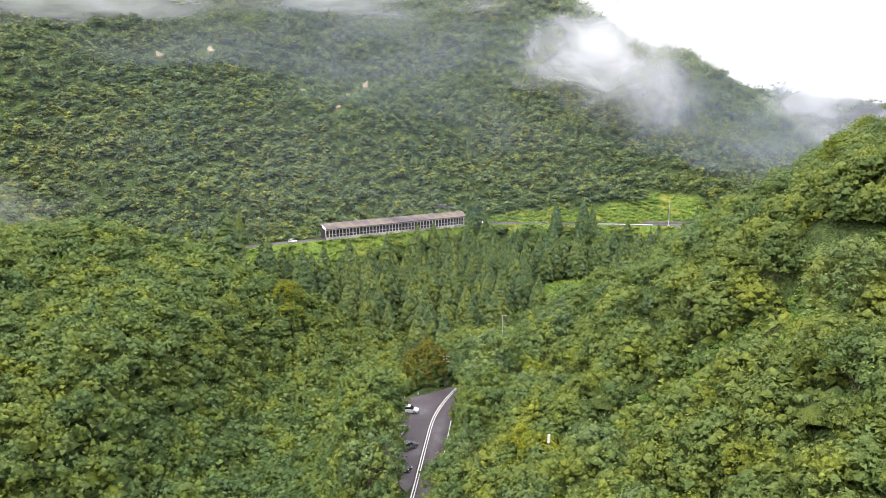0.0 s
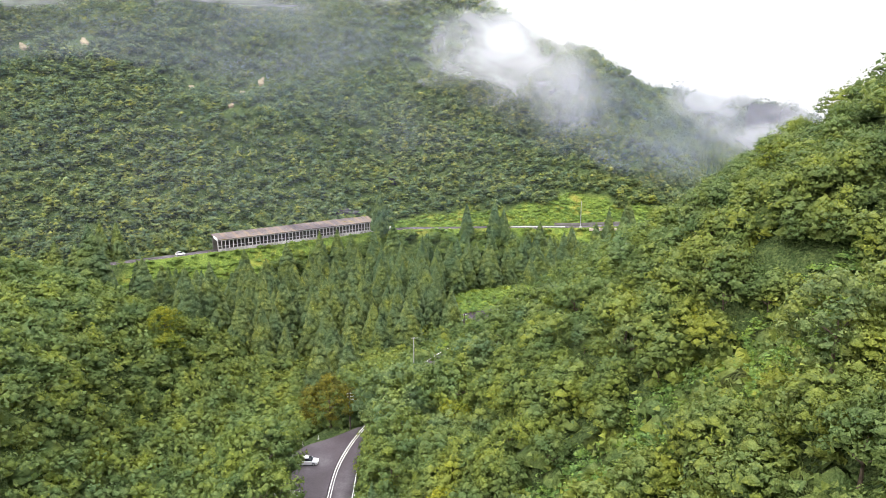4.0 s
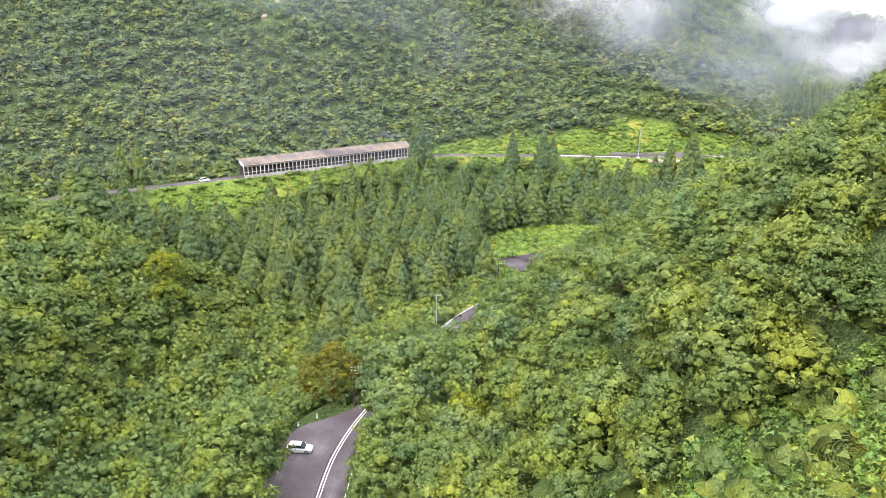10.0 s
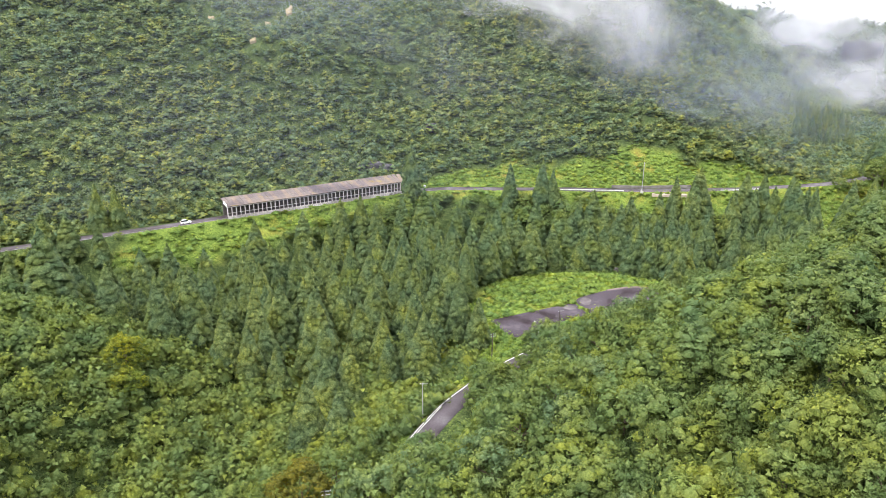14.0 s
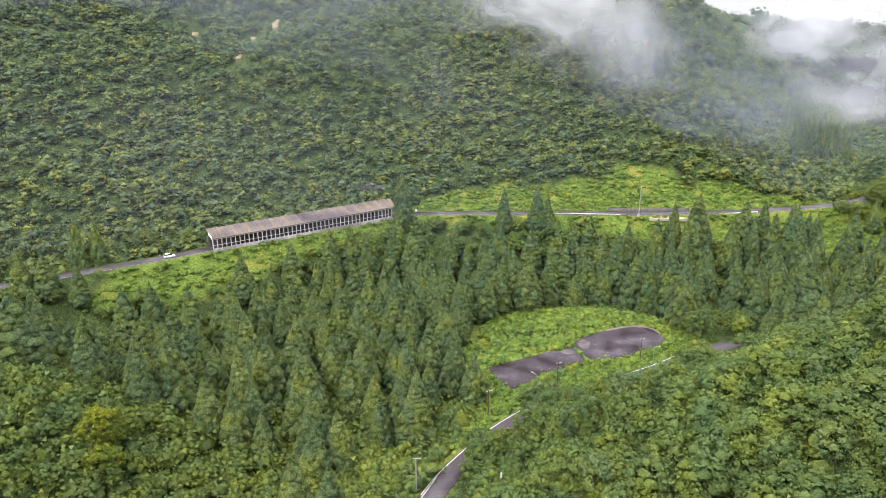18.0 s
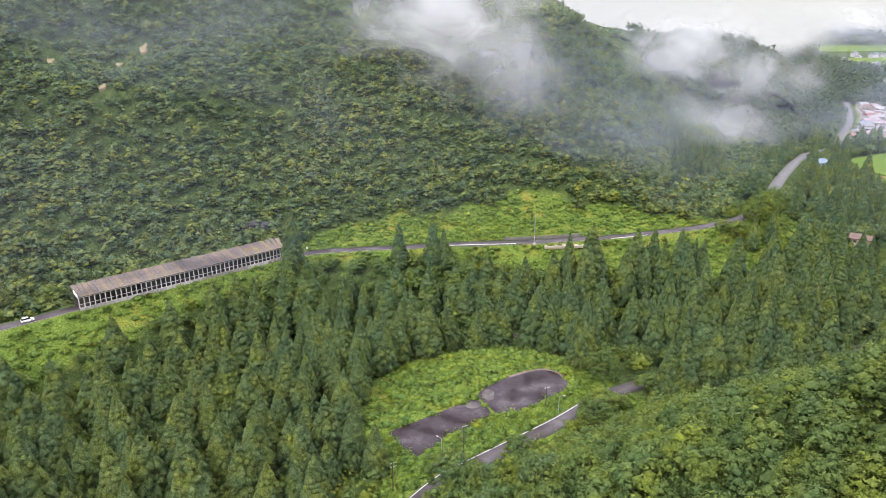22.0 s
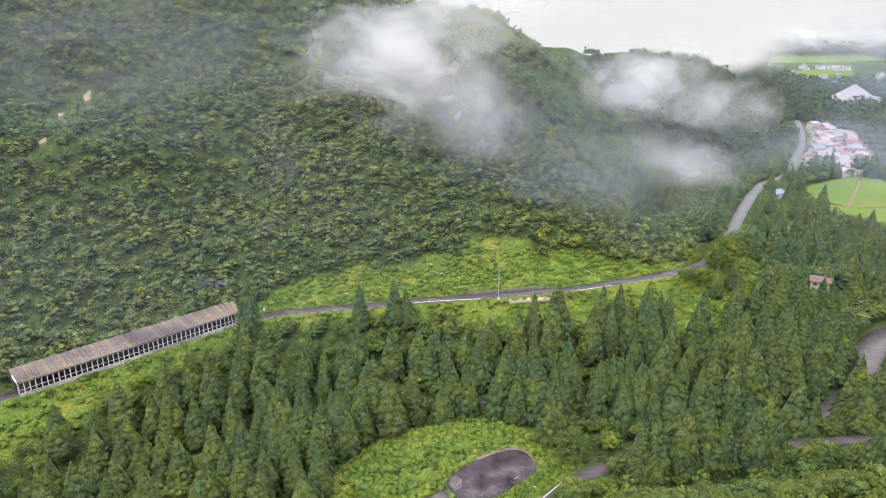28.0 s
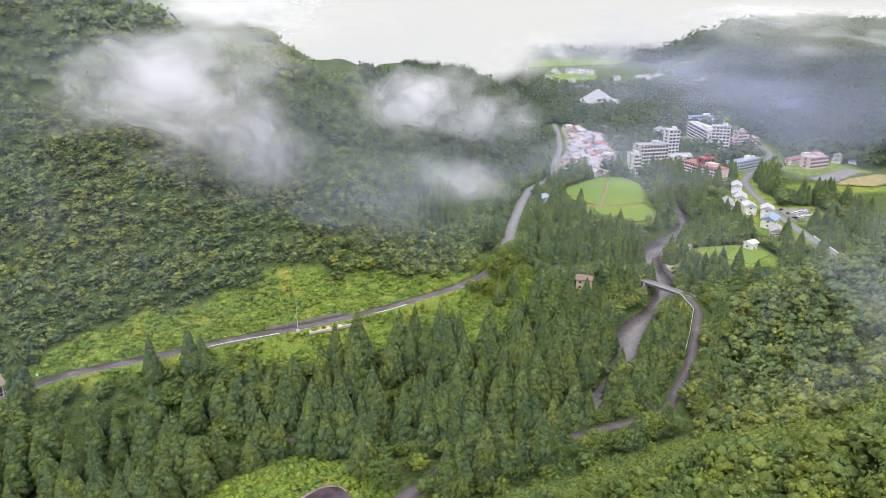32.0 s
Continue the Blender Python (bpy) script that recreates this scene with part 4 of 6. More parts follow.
# tall trees along the hill side of the near road
for k, (x, y, s_, mat, models, what) in enumerate([
        (-51, 163, 2.6, LEAF_PALE, BROAD, "big pale green walnut-like tree overhanging the road"), (104, 342, 1.2, NEEDLE, CEDAR, "big dark cedar on the river bank"), (97, 336, 0.9, NEEDLE, CEDAR, "dark cedar on the river bank"), (128, 366, 0.75, NEEDLE, CEDAR, "dark cedar on the river bank"), (-51, 172, 1.8, LEAF, BROAD, "big green tree overhanging the road"), (-49.5, 176, 2.0, LEAF_PALE, BROAD, "big pale green tree overhanging the road"), (-42.6, 134, 2.0, LEAF, BROAD, "big green tree overhanging the road"), (-44.2, 144, 2.1, LEAF, BROAD, "big green tree overhanging the road"), (-46.4, 153, 2.2, LEAF_PALE, BROAD, "big pale green tree overhanging the road"), (-71.5, 136, 2.2, LEAF, BROAD, "tall green tree beside the lay-by"),
        (70, 449, 1.1, LEAF, BROAD, "green tree beside the far road"), (78, 452, 1.4, LEAF, BROAD, "green tree beside the far road"), (88, 461.5, 2.0, LEAF, BROAD, "green tree beside the far road"), (92.5, 467.5, 2.3, LEAF, BROAD, "green tree beside the far road"), (97, 474, 2.4, LEAF, BROAD, "green tree beside the far road"),
        (102, 481, 2.3, LEAF, BROAD, "green tree beside the far road"), (80, 476, 1.2, LEAF, BROAD, "green tree beside the far road"), (88, 488, 1.3, LEAF, BROAD, "green tree beside the far road"), (84, 446, 0.8, NEEDLE, CEDAR, "dark cedar beside the far road"), (95, 455, 0.85, NEEDLE, CEDAR, "dark cedar beside the far road"),
        (-46, 219, 1.4, LEAF, BROAD, "green tree beside the road"), (-36, 158, 2.2, LEAF, BROAD, "tall green tree on the hillside above the road"), (-32.5, 167, 2.1, LEAF_PALE, BROAD, "tall pale green tree on the hillside above the road"), (-38.5, 171, 2.2, LEAF, BROAD, "tall green tree on the hillside above the road"), (-30, 177, 2.2, LEAF, BROAD, "tall green tree on the hillside above the road"), (-25, 184, 2.1, LEAF, BROAD, "tall green tree on the hillside above the road"), (2, 285, 1.4, LEAF, BROAD, "green tree beside the road"), (4, 309, 1.7, LEAF, BROAD, "rounded green tree at the parking ground's end"),
        (-68, 166, 1.9, LEAF_ORANGE, BROAD, "olive and rust turning tree beside the lay-by"), (-65, 174, 1.7, LEAF, BROAD, "green tree beside the lay-by"), (-74, 141, 2.2, LEAF, BROAD, "green tree beside the lay-by"),
        (-66, 184, 1.7, LEAF, BROAD, "green tree beside the road"), (-67.5, 131, 2.4, LEAF, BROAD, "tall green tree beside the lay-by"), (-62.5, 121, 2.3, LEAF, BROAD, "tall green tree beside the lay-by"), (-57.5, 110, 2.1, LEAF_PALE, BROAD, "pale green tree beside the road"),
        (-128, 190, 1.5, LEAF_YELLOW, BROAD, "bright yellow-green tree on the low hill"), (-124, 186, 1.2, LEAF_YELLOW, BROAD, "bright yellow-green tree on the low hill"),
        (-40, 116, 0.72, NEEDLE, CEDAR, "dark green cedar beside the road"), (-34, 105, 0.55, NEEDLE, CEDAR, "dark green cedar on the roadside slope"), (19, 104, 1.9, LEAF_PALE, BROAD, "broad pale green tree high on the hillside"), (-14, 100, 1.4, LEAF_PALE, BROAD, "rounded pale green tree on the hillside"),
        (-67, 398, 1.15, NEEDLE, CEDAR, "tall dark cedar below the far road"), (-82, 396, 1.0, NEEDLE, CEDAR, "tall dark cedar below the far road"), (-128, 383, 1.2, NEEDLE, CEDAR, "tall dark cedar at the end of the snow shed"),
        (-62, 399, 0.95, NEEDLE, CEDAR, "dark cedar below the far road"), (-22, 545, 1.1, NEEDLE, CEDAR, "lone dark conifer high on the mountain"), (-17, 549, 0.9, NEEDLE, CEDAR, "dark conifer high on the mountain"),
        (-208, 330, 1.1, LEAF, BROAD, "rounded green tree beside the snow shed"), (-222, 318, 1.5, LEAF_FAR_HAZED, BROAD, "rounded dark green tree beside the road"), (-226, 296, 1.0, NEEDLE, CEDAR, "dark cedar beside the road"), (-231, 291, 1.1, NEEDLE, CEDAR, "dark cedar beside the road")]):
    tree("broadleaf_tree" if models is BROAD else "cedar_tree", x, y, models, mat, TRUNKS[k % 3] if models is BROAD else CEDAR_TRUNKS[k % 2], s_ if models is BROAD else s_ * 0.85, 1.0, k * 1.3, what, "single trees")
# a hedge of trees along the hill side of the near road, with gaps where the road shows
seg_n = np.hypot(*np.diff(NEAR_ROAD[:, :2], axis=0).T)
S_NEAR = np.concatenate([[0], np.cumsum(seg_n)])
for k, s_ in enumerate(np.arange(S_NEAR[5] + 8, S_NEAR[16] - 2, 4.6)):
    x, y = (float(np.interp(s_, S_NEAR, NEAR_ROAD[:, c])) for c in (0, 1))
    x2, y2 = (float(np.interp(s_ + 1, S_NEAR, NEAR_ROAD[:, c])) for c in (0, 1))
    off = 5.4 + 1.8 * (k % 2)
    x, y = x + (y2 - y) * off, y - (x2 - x) * off
    if 186 < y < 211 or 226 < y < 277 or x > 10:
        continue
    seen_ = 284 < y < 292
    tree("broadleaf_tree", x, y, BROAD, LEAF_PALE if k % 5 == 0 else LEAF, TRUNKS[k % 3], 0.7 if seen_ else 1.25 + 0.4 * ((k * 7) % 5) / 5, 1.05, k * 1.7, "green roadside tree at the foot of the hill", "trees along the road")
for k, s_ in enumerate(np.arange(S_NEAR[1] + 12, S_NEAR[5] + 4, 4.2)):
    x, y = (float(np.interp(s_, S_NEAR, NEAR_ROAD[:, c])) for c in (0, 1))
    tree("broadleaf_tree", x + 5.6 + 1.5 * (k % 2), y, BROAD, LEAF_PALE if k % 4 == 1 else LEAF, TRUNKS[k % 3], 0.62 + 0.12 * (k % 3), 1.1, k * 1.3, "low green roadside tree at the foot of the hill", "trees along the road")
for k in range(15):
    # taller trees on the shoulder of the hill above the bend
    v = k / 14
    x, y = -10 - 27 * v + 4 * ((k * 5) % 3 - 1), 206 + 33 * v + 4 * ((k * 7) % 3 - 1)
    tree("broadleaf_tree", x, y, BROAD, LEAF_PALE if k % 4 == 2 else LEAF, TRUNKS[k % 3], 1.5 + 0.12 * (k % 4), 0.95, k * 2.1, "tall green tree on the hill's shoulder above the road", "trees on the hill's shoulder")
for k in range(9):
    tree("broadleaf_tree", 64 + 6.6 * k, 311.5 + 1.15 * k + 1.5 * (k % 2), BROAD, LEAF, TRUNKS[k % 3], 1.05 + 0.1 * (k % 4), 1.1, k * 1.9, "rounded green tree beside the riverside road", "trees along the road")
for k, (x, y) in enumerate(FOOT_CEDARS):
    tree("cedar_tree", x, y, CEDAR, NEEDLE, CEDAR_TRUNKS[k % 2], 0.86 + 0.07 * ((k * 5) % 4), 1.08, k * 1.3, "tall plump dark green cedar at the foot of the hill", "cedars at the hill's foot")
for k in range(24):
    # tall cedars on both sides of the riverside road
    s_ = S_NEAR[15] + 14 + 5.6 * k
    x, y = (float(np.interp(s_, S_NEAR, NEAR_ROAD[:, c])) for c in (0, 1))
    x2, y2 = (float(np.interp(s_ + 1, S_NEAR, NEAR_ROAD[:, c])) for c in (0, 1))
    off = (-7.5 - 2.5 * (k % 3)) if k % 3 != 1 else 9.5 + 3 * (k % 2)
    tree("cedar_tree", x + (y2 - y) * off, y - (x2 - x) * off, CEDAR, NEEDLE, CEDAR_TRUNKS[k % 2], 0.62 + 0.09 * ((k * 5) % 4), 1.2, k * 1.7, "dark green cedar beside the riverside road", "cedars beside the river")
for k in range(26):
    # mixed cedars on the mountain's right shoulder and at the valley mouth
    x, y = 60 + 5.2 * (k % 9) + random.uniform(-2, 2), 545 + 16 * (k // 9) + 5.6 * (k % 9) + random.uniform(-3, 3)
    tree("cedar_tree", x, y, CEDAR_FAR_T, NEEDLE, CEDAR_TRUNKS[k % 2], random.uniform(0.55, 0.85), 1.0, k * 1.1, "dark cedar on the mountain's shoulder above the road", "cedars above the road")

# ---- paved ground ----
def slab(name, outline, z, mat, thick=0.35, label="", category="", parent=None, kind=""):
    n = len(outline)
    v = [(x, y, z) for x, y in outline] + [(x, y, z - thick) for x, y in outline]
    f = [tuple(range(n))] + [(i, i + n, (i + 1) % n + n, (i + 1) % n) for i in range(n)]
    ob = mesh_ob(name, v, f, mat, parent)
    if label:
        tagged(ob, label, category, kind=kind)
    return ob


def rounded(points, r=2.0, n=4):
    """An outline with softened corners."""
    out = []
    k = len(points)
    for i in range(k):
        p, a, b = (np.array(points[j % k], float) for j in (i, i - 1, i + 1))
        u, w = a - p, b - p
        lu, lw = np.linalg.norm(u), np.linalg.norm(w)
        q = min(r, lu * 0.45, lw * 0.45)
        s, e = p + u / lu * q, p + w / lw * q
        for j in range(n + 1):
            t = j / n
            out.append(tuple((1 - t) ** 2 * s + 2 * t * (1 - t) * p + t * t * e))
    return out


LOT_MAT, nt, b = node_mat("old_wet_tarmac", 0.6, 0, 0.15)
big, fine_ = world_noise(nt, 0.17, 7), world_noise(nt, 2.2, 6)
nt.links.new(mixed(nt, ramp(nt, big, [(0.36, (0.022, 0.013, 0.017)), (0.46, (0.05, 0.037, 0.046)), (0.56, (0.065, 0.053, 0.066)), (0.72, (0.12, 0.103, 0.112))]), ramp(nt, fine_, [(0.3, (0.7,) * 3), (0.7, (1.1,) * 3)]), 1.0, "MULTIPLY"), b.inputs["Base Color"])
nt.links.new(ramp(nt, big, [(0.35, (0.4,) * 3), (0.6, (0.75,) * 3)]), b.inputs["Roughness"])
bump(nt, b, fine_, 0.25, 0.03)
tagged(slab("pavement_lot_west", rounded(LOT_WEST, 1.2), 1.12, LOT_MAT), "old wet purple-grey tarmac parking ground", "parking lot", kind="structure")
tagged(slab("pavement_lot_east", rounded(LOT_EAST, 2.0), 1.1, LOT_MAT), "old wet purple-grey tarmac parking ground with a rounded end", "parking lot", kind="structure")
RIM = plain("brown_worn_rim", (0.19, 0.145, 0.135), 0.9, 0, 0.45, 0.4, 3)
tagged(strip_ob("trim_lot_rim", np.array([(-26.6, 308.2, 1.1), (-21, 312.7, 1.1), (-17.2, 315, 1.1), (-13, 315.4, 1.1), (-10.4, 314.4, 1.1), (-8.2, 311, 1.1), (-6.9, 307.6, 1.1)], float), -0.3, 0.8, 0.06, RIM, 0.3, step=1.5), "brown worn concrete rim of the parking ground", "kerb", kind="structure")
PATCH = plain("pale_worn_tarmac", (0.125, 0.108, 0.112), 0.9, 0, 0.4, 0.5, 3)
for k, pts in enumerate(([(-34.6, 295.6), (-33.2, 299.4), (-30.6, 298.2), (-30.2, 293.6), (-32.2, 291.6)], [(-36.2, 291.2), (-33.6, 288.4), (-36.8, 286.4), (-40.2, 288.6)])):
    tagged(slab("pavement_patch", rounded(pts, 1.4), 1.135, PATCH, 0.1), "pale worn patch of bare tarmac", "parking lot", kind="structure")
tagged(slab("pavement_layby", rounded([(-49.8, 112), (-56.5, 117), (-63.5, 128), (-67.5, 141), (-70, 148), (-69, 153.5), (-64.5, 158.5), (-60, 166), (-57, 164), (-56.2, 150), (-53, 136), (-47.5, 113)], 2.5), 5.09, ASPHALT), "wet brown-grey asphalt lay-by beside the road", "lay-by", kind="structure")

# ---- the snow shed over the far road ----


def stained(name, low, mid, high, moss):
    """Old concrete, stained over many metres, with moss and streaks."""
    m, nt, b = node_mat(name, 0.85, 0, 0.2)
    base = ramp(nt, world_noise(nt, 0.055, 6), [(0.34, low), (0.5, mid), (0.66, high)])
    base = mixed(nt, base, moss, ramp(nt, world_noise(nt, 0.2, 6), [(0.6, (0, 0, 0)), (0.7, (1, 1, 1))]))
    grain = world_noise(nt, 1.4, 6)
    nt.links.new(mixed(nt, base, ramp(nt, grain, [(0.3, (0.6,) * 3), (0.7, (1.15,) * 3)]), 1.0, "MULTIPLY"), b.inputs["Base Color"])
    bump(nt, b, grain, 0.4, 0.05)
    return m


SHED_ROOF = stained("weathered_roof_slab", (0.085, 0.072, 0.08), (0.15, 0.125, 0.12), (0.205, 0.165, 0.14), (0.2, 0.15, 0.07))
SHED_RUST = stained("stained_roof_slab", (0.1, 0.08, 0.08), (0.19, 0.145, 0.12), (0.22, 0.17, 0.13), (0.24, 0.2, 0.06))
SHED_WHITE = plain("pale_painted_steel", (0.62, 0.58, 0.6), 0.6, 0, 0.2, 0.8, 6)
SHED_WALL = stained("pale_concrete", (0.24, 0.22, 0.22), (0.46, 0.43, 0.44), (0.58, 0.55, 0.56), (0.14, 0.13, 0.11))


def box_mesh(name, sx, sy, sz, mat, bevel=0.04, base=True):
    bm = bmesh.new()
    bmesh.ops.create_cube(bm, size=1)
    bmesh.ops.scale(bm, vec=(sx, sy, sz), verts=bm.verts)
    if base:
        bmesh.ops.translate(bm, vec=(0, 0, sz / 2), verts=bm.verts)
    if bevel:
        bmesh.ops.bevel(bm, geom=bm.edges[:], offset=bevel, segments=1, affect="EDGES")
    me = bpy.data.meshes.new(name)
    bm.to_mesh(me)
    bm.free()
    if mat:
        me.materials.append(mat)
    return me


def put(name, me, parent, x, y, z, turn=0.0, tilt=0.0, scale=None, label=""):
    ob = new(name, me)
    ob.parent = parent
    ob.matrix_basis = Matrix.LocRotScale((x, y, z), Euler((tilt, 0, turn)), scale)
    if label:
        tagged(ob, label)
    return ob


shed = tagged(new("snow_shed"), "long weathered snow shed with pale columns over the road", "snow shed")
seg_len = np.hypot(*np.diff(FAR_ROAD[:, :2], axis=0).T)
S_FAR = np.concatenate([[0], np.cumsum(seg_len)])


def far_at(s, off=0.0):
    p = np.array([np.interp(s, S_FAR, FAR_ROAD[:, k]) for k in range(3)])
    a, c = (np.array([np.interp(s + e, S_FAR, FAR_ROAD[:, k]) for k in range(2)]) for e in (-4, 4))
    d = (c - a) / np.linalg.norm(c - a)
    return p[0] + d[1] * off, p[1] - d[0] * off, p[2], math.atan2(d[1], d[0])


SH0, SH1 = float(np.interp(-192.2, FAR_ROAD[:9, 0], S_FAR[:9])), float(np.interp(-134.6, FAR_ROAD[:9, 0], S_FAR[:9]))
bays = 45
stp = (SH1 - SH0) / bays
col_me = box_mesh("column", 0.34, 0.42, 4.0, SHED_WHITE, 0.05)
wall_me = box_mesh("base_wall", stp + 0.02, 0.55, 2.6, SHED_WALL, 0.05)
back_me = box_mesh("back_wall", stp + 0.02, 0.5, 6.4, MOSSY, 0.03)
beam_me = box_mesh("eaves_beam", stp + 0.02, 0.45, 0.5, SHED_WHITE, 0.05)
rail_me = box_mesh("rail", stp + 0.02, 0.12, 0.18, SHED_WHITE, 0.02)
slab_me = [box_mesh("roof_slab", stp - 0.04, 10.8, 0.32, m_, 0.04, False) for m_ in (SHED_ROOF, SHED_ROOF, SHED_RUST)]
for k in range(bays + 1):
    x, y, z, a = far_at(SH0 + stp * k, 3.8)
    put("column", col_me, shed, x, y, z + 1.2, a)
    if k < bays:
        x, y, z, a = far_at(SH0 + stp * (k + 0.5), 3.9)
        put("base_wall", wall_me, shed, x, y, z - 1.4, a)
        put("eaves_beam", beam_me, shed, x, y, z + 5.1, a)
        put("rail", rail_me, shed, x, y, z + 2.5, a)
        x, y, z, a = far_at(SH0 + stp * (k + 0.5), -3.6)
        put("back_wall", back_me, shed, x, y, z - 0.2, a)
        x, y, z, a = far_at(SH0 + stp * (k + 0.5), -0.9)
        put("roof_slab", slab_me[(k * 7) % 3], shed, x, y, z + 6.35 + 0.03 * ((k * 5) % 3), a, radians(8))
x, y, z, a = far_at(SH0 - 0.25, 1.6)
put("gable_panel", box_mesh("gable_panel", 0.25, 5.0, 1.3, plain("white_panel", (0.8, 0.8, 0.79), 0.5), 0.03), shed, x, y, z + 5.6, a, radians(8), None, "white end panel")

# retaining wall above and below the far road
tagged(strip_ob("wall_upper_retaining", FAR_ROAD[:14], -4.4, -3.9, 1.5, MOSSY, 1.9, start=S_FAR[9] - 14, end=S_FAR[9] + 26), "low dark mossy retaining wall above the road", "retaining wall", kind="structure")
tagged(strip_ob("wall_lower_retaining", FAR_ROAD[:14], 3.3, 3.9, 0.1, MOSSY, 4.5, start=S_FAR[8] - 6, end=S_FAR[8] + 20), "dark stepped retaining wall below the road", "retaining wall", kind="structure")
tagged(slab("pavement_gravel", rounded([(-17, 418), (-3, 421), (11, 425.5), (10, 428.5), (-16, 422)], 1.5), 10.1, plain("pale_gravel", (0.45, 0.38, 0.32), 0.95, 0, 0.2, 0.4, 6), 1.2), "pale gravel pull-off beside the road", "gravel", kind="structure")

# ---- mist, and tinted sheets that stand in for distance haze ----
MIST, nt, b = node_mat("mist", 1.0, 0, 0.0)
nt.nodes.remove(b)
tc = nt.nodes.new("ShaderNodeTexCoord")
ln = nt.nodes.new("ShaderNodeVectorMath")
ln.operation = "LENGTH"
nt.links.new(tc.outputs["Object"], ln.inputs[0])
info = nt.nodes.new("ShaderNodeObjectInfo")
mp, mn = nt.nodes.new("ShaderNodeVectorMath"), nt.nodes.new("ShaderNodeTexNoise")
mp.operation = "MULTIPLY_ADD"
mp.inputs[1].default_value = (1.7, 1.7, 1.2)
ro = nt.nodes.new("ShaderNodeMath")
ro.operation = "MULTIPLY"
ro.inputs[1].default_value = 60.0
nt.links.new(info.outputs["Random"], ro.inputs[0])
nt.links.new(tc.outputs["Object"], mp.inputs[0])
nt.links.new(ro.outputs[0], mp.inputs[2])
mn.inputs["Scale"].default_value, mn.inputs["Detail"].default_value, mn.inputs["Roughness"].default_value, mn.inputs["Distortion"].default_value = 1.0, 5, 0.5, 0.35
nt.links.new(mp.outputs[0], mn.inputs["Vector"])
wn0 = mn.outputs[0]
wm = nt.nodes.new("ShaderNodeMath")
wm.operation = "MULTIPLY_ADD"
wm.inputs[1].default_value, wm.inputs[2].default_value = 1.7, -0.22
nt.links.new(wn0, wm.inputs[0])
wisp = wm.outputs[0]
sub, cov = nt.nodes.new("ShaderNodeMath"), nt.nodes.new("ShaderNodeMapRange")
sub.operation = "MULTIPLY_ADD"
sub.inputs[1].default_value = -0.72
nt.links.new(ln.outputs["Value"], sub.inputs[0])
nt.links.new(wisp, sub.inputs[2])
cov.interpolation_type = "SMOOTHSTEP"
cov.inputs[1].default_value, cov.inputs[2].default_value = -0.05, 0.95
nt.links.new(sub.outputs[0], cov.inputs[0])
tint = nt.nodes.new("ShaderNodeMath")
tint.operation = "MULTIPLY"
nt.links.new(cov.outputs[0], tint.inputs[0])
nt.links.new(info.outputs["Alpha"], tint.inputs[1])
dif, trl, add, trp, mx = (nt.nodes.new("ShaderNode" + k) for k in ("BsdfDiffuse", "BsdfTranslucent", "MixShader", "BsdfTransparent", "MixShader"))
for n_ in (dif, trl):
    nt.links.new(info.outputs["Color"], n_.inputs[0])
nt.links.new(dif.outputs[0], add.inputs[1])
nt.links.new(trl.outputs[0], add.inputs[2])
nt.links.new(tint.outputs[0], mx.inputs[0])
nt.links.new(trp.outputs[0], mx.inputs[1])
nt.links.new(add.outputs[0], mx.inputs[2])
nt.links.new(mx.outputs[0], nt.nodes["Material Output"].inputs[0])


def sheet_mesh(seed):
    """A gently billowing round sheet, standing in x and z."""
    rings, n = 7, 22
    co = [(0.0, 0.0, 0.0)]
    for i in range(1, rings + 1):
        for k in range(n):
            a, r = 6.283 * k / n, i / rings
            co.append((math.cos(a) * r, 0.3 * r * r, math.sin(a) * r))
    co = np.array(co)
    co[:, 1] += waves(co[:, 0] * 10, co[:, 2] * 10, 9, seed) * 0.12
    tri = [(0, 1 + k, 1 + (k + 1) % n) for k in range(n)]
    quad = [(1 + i * n + k, 1 + (i + 1) * n + k, 1 + (i + 1) * n + (k + 1) % n, 1 + i * n + (k + 1) % n) for i in range(rings - 1) for k in range(n)]
    me = bpy.data.meshes.new("mist_sheet")
    me.from_pydata([tuple(c) for c in co], [], tri + quad)
    me.polygons.foreach_set("use_smooth", [True] * len(me.polygons))
    me.materials.append(MIST)
    return me


def mist(x, y, z, wide, high, deep, thick, seed, turn=0.0, label="pale translucent sheets of drifting mist and tinted distance haze", tone=(0.7, 0.71, 0.75)):
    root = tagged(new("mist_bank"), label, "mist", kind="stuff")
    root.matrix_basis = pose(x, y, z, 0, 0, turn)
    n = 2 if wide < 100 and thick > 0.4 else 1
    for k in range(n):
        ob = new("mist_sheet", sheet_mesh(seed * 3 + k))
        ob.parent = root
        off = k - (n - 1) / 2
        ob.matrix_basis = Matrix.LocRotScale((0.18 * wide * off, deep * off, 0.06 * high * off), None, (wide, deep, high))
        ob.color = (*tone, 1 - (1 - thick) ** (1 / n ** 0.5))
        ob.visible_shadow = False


# low cloud far behind the crest and across the head of the valley
CLOUD_BANK, nt, b = node_mat("low_cloud", 1.0, 0, 0.0)
nt.nodes.remove(b)
veil = nt.nodes.new("ShaderNodeAttribute")
veil.attribute_name = "veil"
vsum, vcov = nt.nodes.new("ShaderNodeMath"), nt.nodes.new("ShaderNodeMapRange")
vsum.operation = "MULTIPLY_ADD"
vsum.inputs[1].default_value = 0.9
nt.links.new(world_noise(nt, 0.006, 4), vsum.inputs[0])
nt.links.new(veil.outputs["Fac"], vsum.inputs[2])
vcov.interpolation_type = "SMOOTHSTEP"
vcov.inputs[1].default_value, vcov.inputs[2].default_value = 0.4, 1.05
nt.links.new(vsum.outputs[0], vcov.inputs[0])
